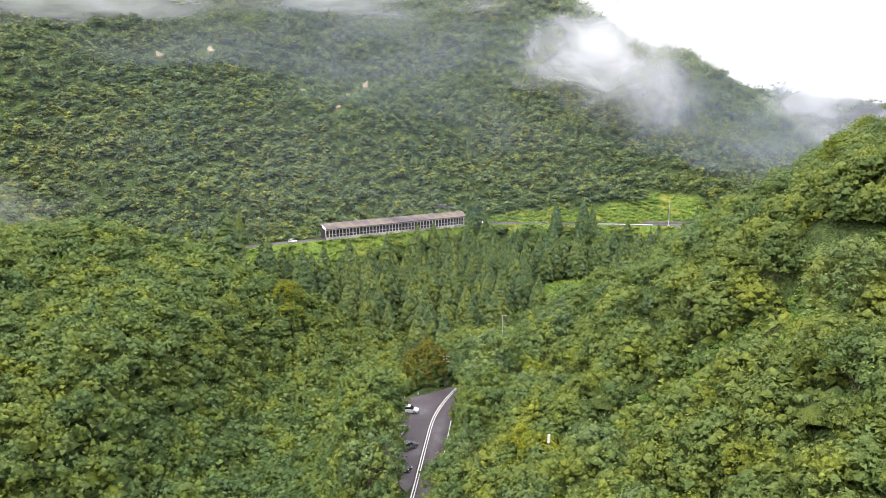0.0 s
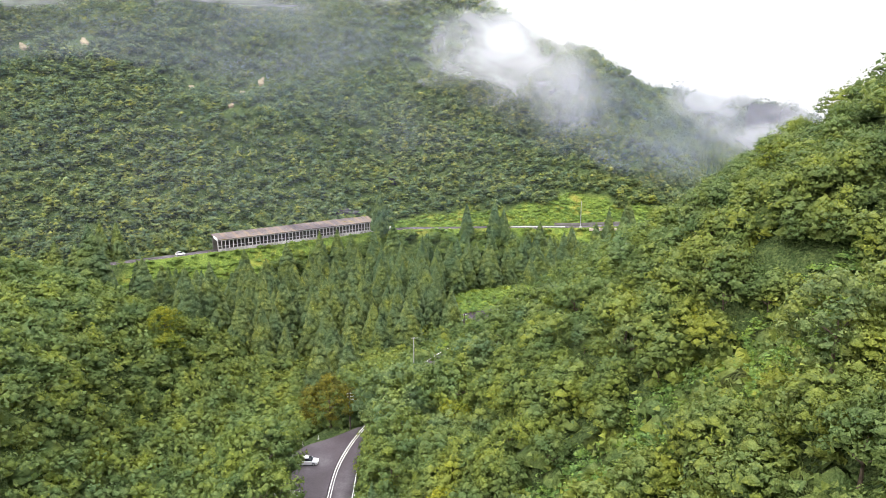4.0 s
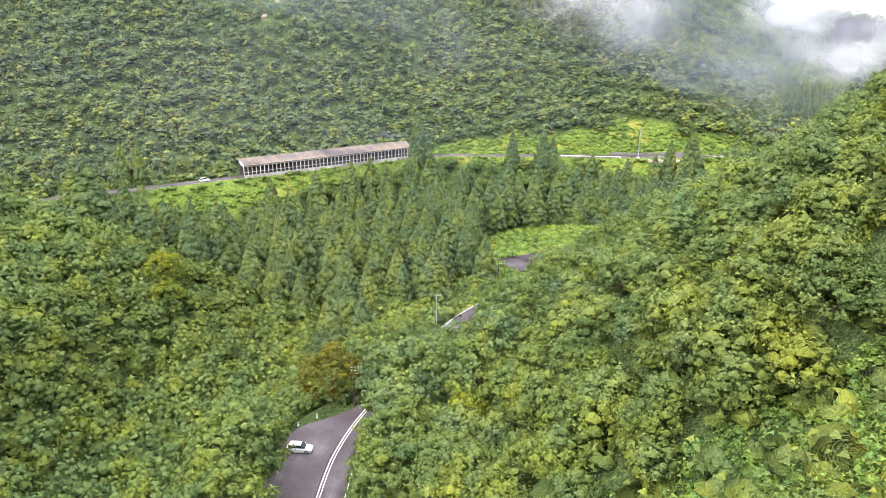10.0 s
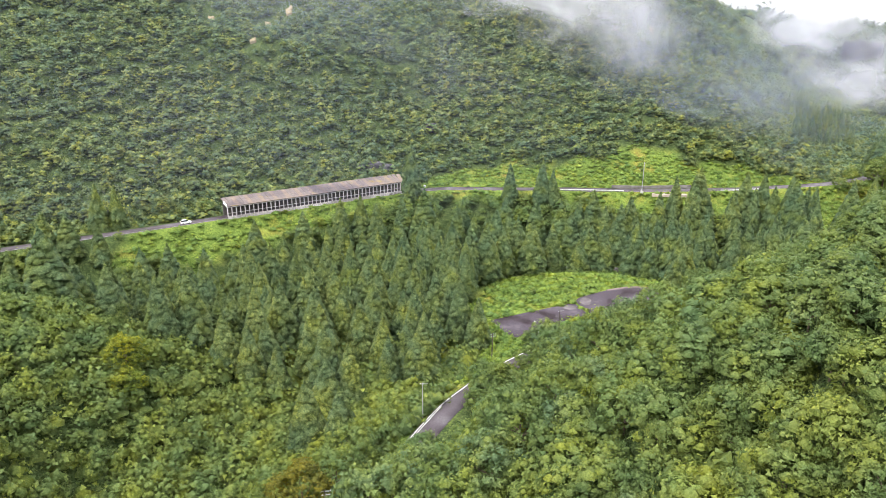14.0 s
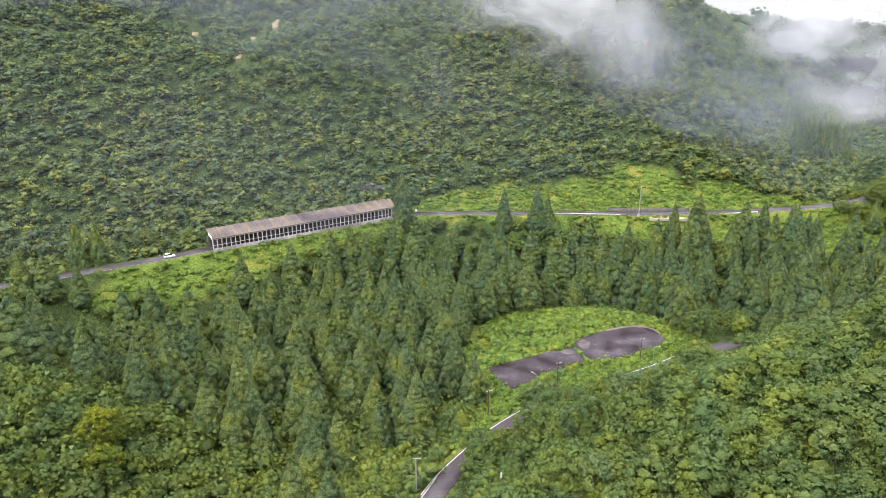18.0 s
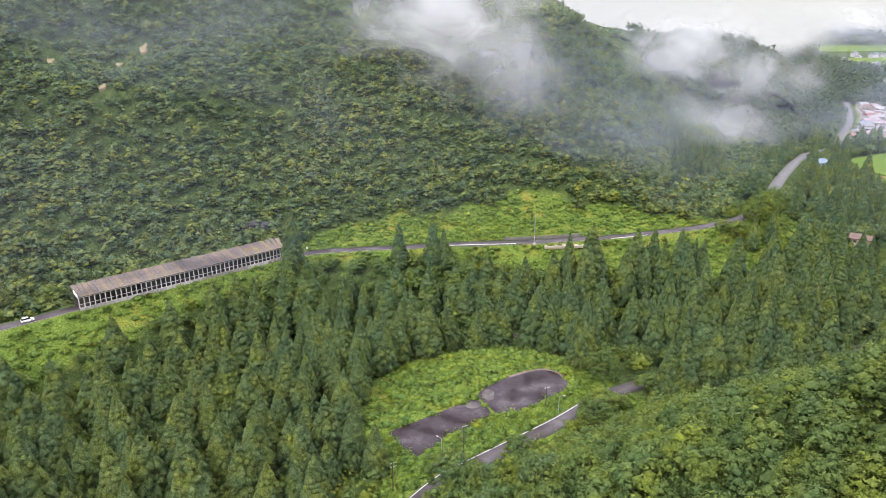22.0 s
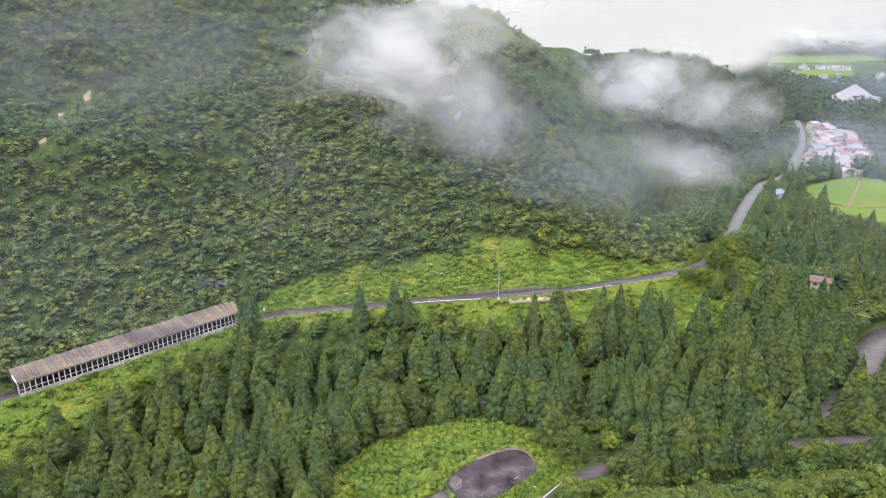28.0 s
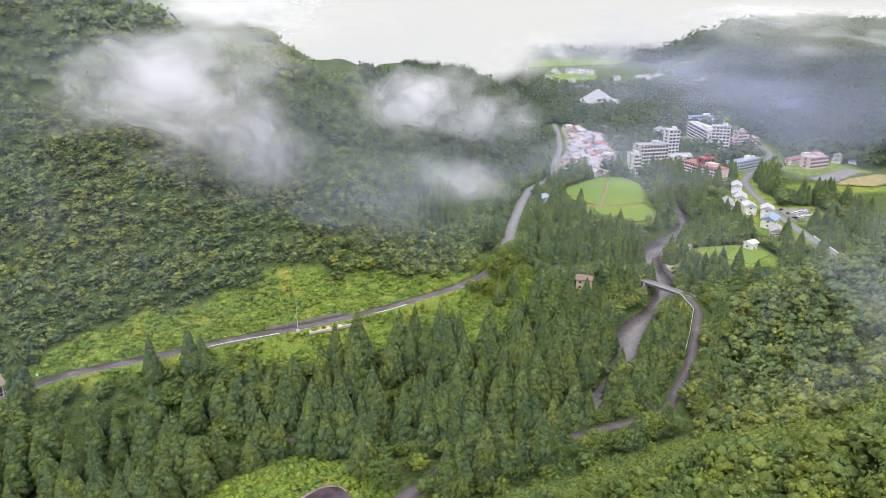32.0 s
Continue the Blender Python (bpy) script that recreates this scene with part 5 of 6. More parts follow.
glow, trp, mx = nt.nodes.new("ShaderNodeEmission"), nt.nodes.new("ShaderNodeBsdfTransparent"), nt.nodes.new("ShaderNodeMixShader")
glow.inputs[0].default_value, glow.inputs[1].default_value = (1.0, 1.0, 0.99, 1), 0.88
nt.links.new(vcov.outputs[0], mx.inputs[0])
nt.links.new(trp.outputs[0], mx.inputs[1])
nt.links.new(glow.outputs[0], mx.inputs[2])
nt.links.new(mx.outputs[0], nt.nodes["Material Output"].inputs[0])


def cloud_bank(name, radius, a0, a1, z0, z1, soft_low, soft_end, label):
    """A curved wall of low cloud, thinning out at its foot and at its last end."""
    n, h = 60, 10
    ang = np.radians(np.linspace(a0, a1, n))
    zs = np.linspace(z0, z1, h)
    A, H = np.meshgrid(ang, zs)
    co = np.stack([-15 + radius * np.sin(A.ravel()), 80 + radius * np.cos(A.ravel()), H.ravel()], 1)
    i = (np.arange(h - 1)[:, None] * n + np.arange(n - 1)[None]).ravel()
    me = fast_mesh(name, co, np.stack([i, i + 1, i + n + 1, i + n], 1), CLOUD_BANK, True)
    v = np.clip((H.ravel() - z0) / soft_low, 0, 1) * np.clip((np.radians(a1) - A.ravel()) / np.radians(soft_end), 0, 1)
    me.attributes.new("veil", "FLOAT", "POINT").data.foreach_set("value", v.astype(np.float32))
    ob = tagged(new(name, me), label, "cloud", kind="structure")
    ob.visible_shadow = False


cloud_bank("backdrop_cloud", 1150, -85, 20, 40, 330, 40, 4, "white low cloud behind the mountain's crest")
cloud_bank("backdrop_cloud_far", 2700, 13, 65, 10, 420, 90, 4, "white low cloud across the head of the valley")

# ---- things along the near road ----
WHITE_PAINT = plain("white_car_paint", (0.78, 0.78, 0.79), 0.25, 0, 0.05, 1.0, 30)
DARK_PAINT = plain("dark_car_paint", (0.02, 0.022, 0.03), 0.2, 0, 0.2, 1.0, 30)
GLASS = plain("tinted_glass", (0.02, 0.025, 0.03), 0.08, 0, 0.1, 1.0, 10)
RUBBER = plain("rubber", (0.02, 0.02, 0.02), 0.9, 0, 0.2, 3, 20)
ALLOY = plain("alloy", (0.55, 0.55, 0.57), 0.3, 0.9, 0.1, 3, 20)
LAMP_RED = plain("red_lamp", (0.4, 0.02, 0.02), 0.3)
LAMP_CLEAR = plain("clear_lamp", (0.75, 0.75, 0.7), 0.15)
STEEL = plain("galvanised_steel", (0.52, 0.53, 0.55), 0.4, 0.6, 0.15, 2, 14)
POLE_GREY = plain("grey_concrete_pole", (0.36, 0.355, 0.35), 0.8, 0, 0.15, 1, 10)
POLE_DARK = plain("dark_wooden_pole", (0.09, 0.075, 0.065), 0.85, 0, 0.3, 2, 12)


def bm_ob(name, bm, mat, parent, label="", smooth=False):
    me = bpy.data.meshes.new(name)
    bm.to_mesh(me)
    bm.free()
    me.materials.append(mat)
    if smooth:
        me.polygons.foreach_set("use_smooth", [True] * len(me.polygons))
    ob = new(name, me)
    ob.parent = parent
    return tagged(ob, label) if label else ob


def tube(bm, p, q, r0, r1, n=10):
    """A tapered round bar from p to q."""
    p, q = Vector(p), Vector(q)
    m = Matrix.Translation((p + q) / 2) @ (q - p).to_track_quat("Z", "Y").to_matrix().to_4x4()
    bmesh.ops.create_cone(bm, cap_ends=True, segments=n, radius1=r0, radius2=r1, depth=(q - p).length, matrix=m)


def cuboid(bm, x, y, z, sx, sy, sz, bevel=0.0):
    m = Matrix.Translation((x, y, z)) @ Matrix.Diagonal((sx, sy, sz, 1))
    g = bmesh.ops.create_cube(bm, size=1, matrix=m)
    if bevel:
        es = list({e for v in g["verts"] for e in v.link_edges})
        bmesh.ops.bevel(bm, geom=es, offset=bevel, segments=2, affect="EDGES")


def loft(bm, sections):
    """A closed hull through rings of equal count."""
    rings = [[bm.verts.new(p) for p in ring] for ring in sections]
    n = len(rings[0])
    for a, b_ in zip(rings, rings[1:]):
        for i in range(n):
            bm.faces.new((a[i], a[(i + 1) % n], b_[(i + 1) % n], b_[i]))
    bm.faces.new(list(reversed(rings[0])))
    bm.faces.new(rings[-1])


def car(x, y, z, turn, paint, label, length=4.65):
    root = tagged(new("car"), label, "car", "parked cars")
    root.matrix_basis = pose(x, y, z, 0, 0, turn)
    k = length / 4.65

    def ring(px, w, zl, zh, c):
        return [(px * k, -w, zl), (px * k, w, zl), (px * k, w, zh - c), (px * k, w - c, zh), (px * k, -w + c, zh), (px * k, -w, zh - c)]
    bm = bmesh.new()
    loft(bm, [ring(-2.3, 0.78, 0.42, 0.92, 0.12), ring(-2.15, 0.88, 0.3, 1.0, 0.12), ring(-1.2, 0.92, 0.24, 1.04, 0.1), ring(0.6, 0.92, 0.24, 1.02, 0.1), ring(1.5, 0.9, 0.24, 0.98, 0.14), ring(2.15, 0.84, 0.3, 0.82, 0.14), ring(2.32, 0.7, 0.42, 0.7, 0.12)])
    bm_ob("body", bm, paint, root)
    bm = bmesh.new()
    loft(bm, [[(-2.05 * k, -0.8, 1.0), (-2.05 * k, 0.8, 1.0), (-1.75 * k, 0.7, 1.55), (-1.75 * k, -0.7, 1.55)], [(1.15 * k, -0.82, 1.0), (1.15 * k, 0.82, 1.0), (0.3 * k, 0.7, 1.58), (0.3 * k, -0.7, 1.58)]])
    bm_ob("cabin_glass", bm, GLASS, root)
    bm = bmesh.new()
    cuboid(bm, -0.7 * k, 0, 1.6, 2.15 * k, 1.36, 0.09, 0.03)
    roof = bm_ob("roof", bm, paint, root)
    for s in (-1, 1):
        bm = bmesh.new()
        tube(bm, (-1.6 * k, s * 0.6, 1.69), (0.1 * k, s * 0.6, 1.69), 0.025, 0.025, 6)
        bm_ob("roof_rail", bm, STEEL, roof)
        bm = bmesh.new()
        cuboid(bm, 2.2 * k, s * 0.62, 0.72, 0.2, 0.3, 0.16, 0.03)
        bm_ob("headlight", bm, LAMP_CLEAR, root)
        bm = bmesh.new()
        cuboid(bm, -2.24 * k, s * 0.68, 0.88, 0.14, 0.2, 0.28, 0.03)
        bm_ob("tail_light", bm, LAMP_RED, root)
        bm = bmesh.new()
        cuboid(bm, 0.85 * k, s * 1.0, 1.05, 0.16, 0.2, 0.14, 0.03)
        bm_ob("mirror", bm, paint, root)
        for px in (-1.4, 1.4):
            bm = bmesh.new()
            tube(bm, (px * k, s * 0.7, 0.33), (px * k, s * 0.94, 0.33), 0.34, 0.34, 18)
            wh = bm_ob("wheel", bm, RUBBER, root)
            bm = bmesh.new()
            tube(bm, (px * k, s * 0.93, 0.33), (px * k, s * 0.96, 0.33), 0.22, 0.2, 12)
            bm_ob("rim", bm, ALLOY, wh)
    return root


car(-65.0, 146.4, 5.1, 15, WHITE_PAINT, "white sport utility car parked in the lay-by")
car(-55.2, 120.4, 5.2, -12, DARK_PAINT, "dark hatchback parked across the lay-by", 4.1)
car(-57.6, 129.2, 5.12, 62, plain("grey_car_paint", (0.1, 0.1, 0.115), 0.25, 0, 0.1, 1, 30), "dark grey car parked in the lay-by", 4.3)
car(-202.5, 308.8, gz(-202.5, 308.8) + 0.14, 48, WHITE_PAINT, "white van on the road by the snow shed", 4.4)


def utility_pole(x, y, h, turn, label, mat=None, arms=3, box=True, group="utility poles"):
    root = tagged(new("utility_pole"), label, "utility pole", group)
    z = gz(x, y)
    root.matrix_basis = pose(x, y, z, 0, 0, turn)
    bm = bmesh.new()
    tube(bm, (0, 0, -0.6), (0, 0, h), 0.17, 0.11, 10)
    bm_ob("pole", bm, mat or POLE_GREY, root)
    for k in range(arms):
        bm = bmesh.new()
        cuboid(bm, 0.25, 0, h - 0.25 - 0.75 * k, 1.9 - 0.25 * k, 0.09, 0.09, 0.01)
        arm = bm_ob("crossarm", bm, STEEL, root)
        for s in (-0.55, 0.2, 0.95):
            bm = bmesh.new()
            tube(bm, (0.1 + s * (1 - 0.12 * k), 0, h - 0.2 - 0.75 * k), (0.1 + s * (1 - 0.12 * k), 0, h + 0.02 - 0.75 * k), 0.05, 0.035, 8)
            bm_ob("insulator", bm, LAMP_CLEAR, arm)
    if box:
        bm = bmesh.new()
        tube(bm, (0.42, 0, h - 2.9), (0.42, 0, h - 2.0), 0.26, 0.26, 12)
        bm_ob("transformer", bm, STEEL, root)
    return root


def lamp_post(x, y, h, turn, label, group="lamp posts"):
    root = tagged(new("street_lamp"), label, "street lamp", group)
    root.matrix_basis = pose(x, y, gz(x, y), 0, 0, turn)
    bm = bmesh.new()
    tube(bm, (0, 0, -0.3), (0, 0, h), 0.09, 0.06, 8)
    pole = bm_ob("pole", bm, STEEL, root)
    bm = bmesh.new()
    tube(bm, (0, 0, h), (0.7, 0, h + 0.35), 0.05, 0.04, 8)
    tube(bm, (0.7, 0, h + 0.35), (1.4, 0, h + 0.4), 0.04, 0.035, 8)
    bm_ob("arm", bm, STEEL, root)
    bm = bmesh.new()
    cuboid(bm, 1.55, 0, h + 0.36, 0.6, 0.24, 0.14, 0.03)
    bm_ob("lamp_head", bm, LAMP_CLEAR, root)
    return root


utility_pole(-56.6, 122.6, 9.4, 15, "grey concrete utility pole with steel crossarms by the lay-by")
utility_pole(-62.2, 164.0, 9.0, 30, "dark utility pole with crossarms beside the turning tree", POLE_DARK, box=False)
utility_pole(-58.6, 205.5, 9.0, 20, "grey utility pole beside the road", arms=1, box=False)
for x, y, h in ((-36, 261.5, 9.0), (-14.2, 289.3, 8.0), (-51.8, 244, 8.5), (-53.5, 251, 5.0)):
    utility_pole(x, y, h, 40, "dark slim utility pole on the verge by the parking ground", POLE_DARK, 1, False, "verge poles")
lamp_post(-10.4, 285.8, 6.2, 10, "pale street lamp with a curved arm beside the road")
lamp_post(-42.3, 263, 4.6, 150, "pale street lamp on the verge of the parking ground")
utility_pole(35.6, 429.4, 6.0, 20, "dark pole beside the far road", POLE_DARK, 1, False, "verge poles")
utility_pole(146, 574, 13.0, 20, "tall dark utility pole beside the village road", POLE_DARK, 3, True)

mast = tagged(new("steel_mast"), "tall pale galvanised mast on a concrete foot beside the road", "mast")
mast.matrix_basis = pose(-21.6, 420.4, 10.0)
bm = bmesh.new()
tube(bm, (0, 0, 0.5), (0, 0, 15.0), 0.24, 0.16, 12)
bm_ob("pole", bm, STEEL, mast)
bm = bmesh.new()
cuboid(bm, 0, 0, 0.2, 1.5, 1.5, 1.2, 0.08)
bm_ob("foot", bm, CONCRETE, mast)
bm = bmesh.new()
cuboid(bm, 0, -0.35, 3.2, 0.5, 0.4, 1.0, 0.03)
bm_ob("switch_box", bm, STEEL, mast)
bm = bmesh.new()
tube(bm, (0, 0, 14.4), (1.1, 0, 14.9), 0.06, 0.05, 8)
bm_ob("bracket", bm, STEEL, mast)

post = tagged(new("sign_post"), "white sign post at the end of the snow shed", "sign")
post.matrix_basis = pose(-128, 401.5, gz(-128, 401.5), 0, 0, 40)
bm = bmesh.new()
tube(bm, (0, 0, -0.3), (0, 0, 4.6), 0.09, 0.08, 8)
bm_ob("pole", bm, STEEL, post)
bm = bmesh.new()
cuboid(bm, 0, -0.1, 3.9, 1.0, 0.06, 1.2, 0.02)
bm_ob("board", bm, plain("white_board", (0.75, 0.75, 0.76), 0.5), post)

# marker posts round the lay-by, and the guard rail
STAKE = plain("white_stake", (0.8, 0.8, 0.78), 0.6)
stake = tagged(new("marker_post"), "short white marker post on a stone at the lay-by's edge", "marker post", "lay-by marker posts")
bm = bmesh.new()
tube(bm, (0, 0, 0), (0, 0, 0.95), 0.075, 0.07, 8)
bm_ob("stake", bm, STAKE, stake)
bm = bmesh.new()
cuboid(bm, 0, 0, 0.12, 0.42, 0.36, 0.34, 0.08)
bm_ob("stone", bm, CONCRETE, stake)
edge = [(-57.5, 117), (-58.8, 118.6), (-60.6, 121.6), (-62, 124), (-63.8, 127), (-66.2, 134), (-68, 139), (-69.2, 143), (-70, 146.5), (-70.6, 150), (-69.6, 154), (-67.4, 157.6)]
for k, (x, y) in enumerate(edge):
    m = pose(x, y, gz(x, y) - 0.02, 0, 0, k * 40)
    if k:
        copy_thing(stake, m)
    else:
        stake.matrix_basis = m


def guard_rail(line, off, start, end, label):
    """Steel beam on posts along a road."""
    root = tagged(new("guard_rail"), label, "guard rail", "guard rails")
    a, c = ribbon(line, off, off + 0.07, 0.75, step=2.0, start=start, end=end)
    n = len(a)
    v = np.concatenate([a, c, a - [0, 0, 0.34], c - [0, 0, 0.34]])
    i = np.arange(n - 1)
    f = np.concatenate([np.stack(q, 1) for q in ([i, i + n, i + n + 1, i + 1], [i, i + 1, i + 2 * n + 1, i + 2 * n], [i + n, i + 3 * n, i + 3 * n + 1, i + n + 1], [i + 2 * n, i + 2 * n + 1, i + 3 * n + 1, i + 3 * n])])
    beam = new("beam", fast_mesh("beam", v, f, STAKE))
    beam.parent = root
    pm = box_mesh("post", 0.12, 0.12, 1.0, STAKE, 0.02)
    for p in c[::1]:
        ob = new("post", pm)
        ob.parent = root
        ob.location = (p[0], p[1], p[2] - 0.95)


guard_rail(NEAR_ROAD, 2.75, 78, 100, "white painted guard rail on the hill side of the road")
guard_rail(FAR_ROAD[:14], 3.25, S_FAR[7] + 8, S_FAR[8] + 24, "white painted guard rail beside the far road")
guard_rail(FAR_ROAD[:14], 3.25, S_FAR[10] - 6, S_FAR[10] + 12, "white painted guard rail beside the far road")
guard_rail(NEAR_ROAD, -3.0, 462, 540, "white painted guard rail beside the river road")

# white pipes of the slope works among the trees
for x, y, s_ in ((-22.5, 108, 1.0), (-23, 113, 0.7), (-44.5, 158, 1.0), (-39.5, 205, 0.9)):
    pipe = tagged(new("marker_board"), "small white board on a post among the hillside leaves", "sign", "hillside boards")
    pipe.matrix_basis = Matrix.LocRotScale((x, y, gz(x, y)), Euler((0, 0, 0.6)), (s_, s_, s_))
    bm = bmesh.new()
    tube(bm, (0, 0, -0.3), (0, 0, 8.2), 0.06, 0.05, 8)
    bm_ob("pole", bm, STEEL, pipe)
    bm = bmesh.new()
    cuboid(bm, 0, -0.1, 7.5, 0.5, 0.06, 1.6, 0.02)
    bm_ob("board", bm, STAKE, pipe)

# bare earth slides on the mountain
EARTH = plain("bare_earth", (0.3, 0.25, 0.15), 0.95, 0, 0.35, 0.3, 2.0)
for k, (x, y, w, h) in enumerate(SLIDES):
    n = 14
    pts = [(x + math.cos(a) * w * 0.62 * (0.7 + 0.3 * math.sin(3 * a + k)), y + math.sin(a) * h * 0.62 * (0.75 + 0.25 * math.cos(2 * a + k))) for a in np.linspace(0, 6.283, n, endpoint=False)]
    v = [(px, py, gz(px, py) + 1.4) for px, py in pts] + [(x, y, gz(x, y) + 2.0)] + [(px, py, gz(px, py) - 0.5) for px, py in pts]
    f = [(i, (i + 1) % n, n) for i in range(n)] + [(i, i + n + 1, (i + 1) % n + n + 1, (i + 1) % n) for i in range(n)]
    tagged(mesh_ob("ground_slide", v, f, EARTH), "bare tan earth slide showing among the mountain trees", "bare earth", kind="structure")
ROCK = plain("dark_wet_rock", (0.07, 0.065, 0.075), 0.6, 0, 0.4, 0.3, 2)
for k, (x, y, w, h) in enumerate(((-163, 415, 8, 3.0), (-155, 420, 4, 2.2), (-142, 455, 4, 3))):
    bm = bmesh.new()
    bmesh.ops.create_icosphere(bm, subdivisions=3, radius=1)
    for v in bm.verts:
        q = 1 + 0.35 * noise.noise(v.co * 2.1 + Vector((k * 7, 0, 0)))
        v.co = Vector((v.co.x * w * q, v.co.y * h * q, v.co.z * h * 1.1 * q))
    ob = tagged(bm_ob("rock_outcrop", bm, ROCK, None), "dark wet rock face showing above the snow shed", "rock")
    ob.matrix_basis = pose(x, y, gz(x, y) + 1.0, 0, 0, 48)

# ---- bridge, house, fields and village ----
bridge = tagged(new("bridge"), "narrow grey road bridge over the river", "bridge")
bx0, by0, bx1, by1 = 195, 446, 185, 466
ang = math.atan2(by1 - by0, bx1 - bx0)
L = math.hypot(bx1 - bx0, by1 - by0) + 12
bridge.matrix_basis = pose((bx0 + bx1) / 2, (by0 + by1) / 2, 0.6, 0, 0, math.degrees(ang))
for nm, args, mt in (("deck", (0, 0, 0.1, L, 4.6, 0.4, 0.05), PALE_ROAD), ("girder", (0, 1.7, -0.6, L, 0.5, 1.1, 0.05), MOSSY), ("girder", (0, -1.7, -0.6, L, 0.5, 1.1, 0.05), MOSSY), ("parapet", (0, 2.2, 0.8, L, 0.14, 0.16, 0.02), STEEL), ("parapet", (0, -2.2, 0.8, L, 0.14, 0.16, 0.02), STEEL), ("pier", (-L / 2 + 2, 0, -5, 1.4, 4.4, 9.5, 0.1), CONCRETE), ("pier", (L / 2 - 2, 0, -5, 1.4, 4.4, 9.5, 0.1), CONCRETE)):
    bm = bmesh.new()
    cuboid(bm, *args)
    bm_ob(nm, bm, mt, bridge)
pm = box_mesh("post", 0.1, 0.1, 0.7, STEEL, 0.01)
for k in range(12):
    for s in (-2.2, 2.2):
        put("post", pm, bridge, -L / 2 + 1 + k * (L - 2) / 11, s, 0.25)
tagged(strip_ob("wall_river_embankment", np.array([(205, 466, -4), (210, 480, -4), (214, 500, -4), (218, 514, -4), (225, 530, -4), (238, 542, -4)], float), 0.0, 0.7, 0.0, MOSSY, 5.0, step=2.0), "dark wet concrete river embankment wall", "embankment", kind="structure")
tagged(slab("ground_gravel_bar", rounded([(206, 467), (211, 480), (215, 500), (219, 513), (226, 529), (240, 541), (250, 536), (236, 520), (226, 500), (218, 480)], 3), -4.1, plain("river_gravel", (0.3, 0.25, 0.225), 0.95, 0, 0.25, 0.2, 3), 4.5), "tan gravel bar beside the river wall", "gravel", kind="structure")


def drape(name, edge, lift, mat, label, category, cell=3.0):
    """A piece of cultivated ground that follows the land."""
    edge = np.array(edge, float)
    gx, gy = np.meshgrid(np.arange(edge[:, 0].min(), edge[:, 0].max() + cell, cell), np.arange(edge[:, 1].min(), edge[:, 1].max() + cell, cell))
    h, w = gx.shape
    co = np.stack([gx.ravel(), gy.ravel(), ground(gx.ravel(), gy.ravel()) + lift], 1)
    i = (np.arange(h - 1)[:, None] * w + np.arange(w - 1)[None]).ravel()
    q = np.stack([i, i + 1, i + w + 1, i + w], 1)
    mid = co[q].mean(1)
    return tagged(new(name, fast_mesh(name, co, q[inside(edge, mid[:, 0], mid[:, 1])], mat, True)), label, category, kind="structure")


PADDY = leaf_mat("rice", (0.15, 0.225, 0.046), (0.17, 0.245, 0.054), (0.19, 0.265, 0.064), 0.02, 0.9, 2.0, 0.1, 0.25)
BUND = plain("dry_grass_bund", (0.23, 0.19, 0.085), 0.95, 0, 0.3, 0.3, 3)
for nm, pts in (("north", [(206, 680), (212, 652), (226, 631), (271, 713), (275, 729), (255, 718)]), ("east", [(229, 632), (266, 634), (280, 660), (294, 693), (292, 721), (278, 729), (273.5, 712)]), ("south", [(212, 602), (219, 626), (263, 627), (262, 611), (251, 584), (227, 581)]), ("cabin", [(250, 492), (260, 478), (284, 493), (273, 511)])):
    tagged(slab("ground_paddy_" + nm, rounded(pts, 2), 3.0 if nm != "cabin" else 3.0, PADDY, 2.2), "bright green flat rice paddy", "rice paddy", kind="structure")
tagged(strip_ob("ground_bund", np.array([(226, 629, 3.0), (250, 672, 3.0), (272, 712, 3.0), (276, 730, 3.0)], float), -1.1, 1.1, 0.15, BUND, 1.5), "dry orange grass bank between paddies", "paddy bank", kind="structure")
tagged(strip_ob("ground_bund_b", np.array([(217, 628.5, 3.0), (240, 630, 3.0), (268, 631, 3.0)], float), -1.3, 1.3, 0.12, BUND, 1.5), "dry grass bank between paddies", "paddy bank", kind="structure")
tagged(slab("ground_far_field", rounded([(660, 2060), (1000, 2180), (1050, 2420), (690, 2350)], 30), 7.0, PADDY, 4), "pale green distant rice fields", "field", kind="structure")
tagged(slab("ground_mid_field", rounded([(610, 1650), (680, 1655), (780, 1880), (615, 1820)], 20), 7.0, PADDY, 4), "pale green distant rice fields", "field", kind="structure")
drape("ground_hill_field", [(540, 668), (575, 672), (640, 700), (680, 760), (640, 780), (600, 735)], 1.2, PADDY, "green sloping field above the yard", "field")
drape("ground_bare_field", [(470, 655), (500, 640), (560, 665), (545, 685), (500, 672)], 1.0, BUND, "brown bare field beside the yard", "field")
drape("ground_upper_field", [(575, 985), (560, 940), (600, 980), (640, 1060), (690, 1135), (640, 1150), (612, 1090)], 1.6, PADDY, "bright green sloping field above the long hotel", "field")
tagged(strip_ob("road_highway", HIGHWAY, -3.6, 3.6, 0.15, PALE_ROAD), "pale grey highway through the village", "road", kind="structure")
tagged(strip_ob("trim_highway_wall", HIGHWAY, 4.0, 4.5, 0.9, CONCRETE, 2.5, end=70), "pale concrete kerb wall of the highway", "kerb wall", kind="structure")
drape("pavement_parking", [(352, 562), (370, 564), (392, 590), (360, 590)], 0.25, PALE_ROAD, "grey tarmac parking ground beside the highway", "parking lot", 2.0)
drape("pavement_yard", [(462, 682), (478, 664), (540, 700), (536, 714)], 0.3, PALE_ROAD, "grey tarmac yard beside the pink building", "yard", 2.5)
TOWN_GROUND = plain("village_ground", (0.24, 0.2, 0.2), 0.9, 0, 0.35, 0.08, 0.7)
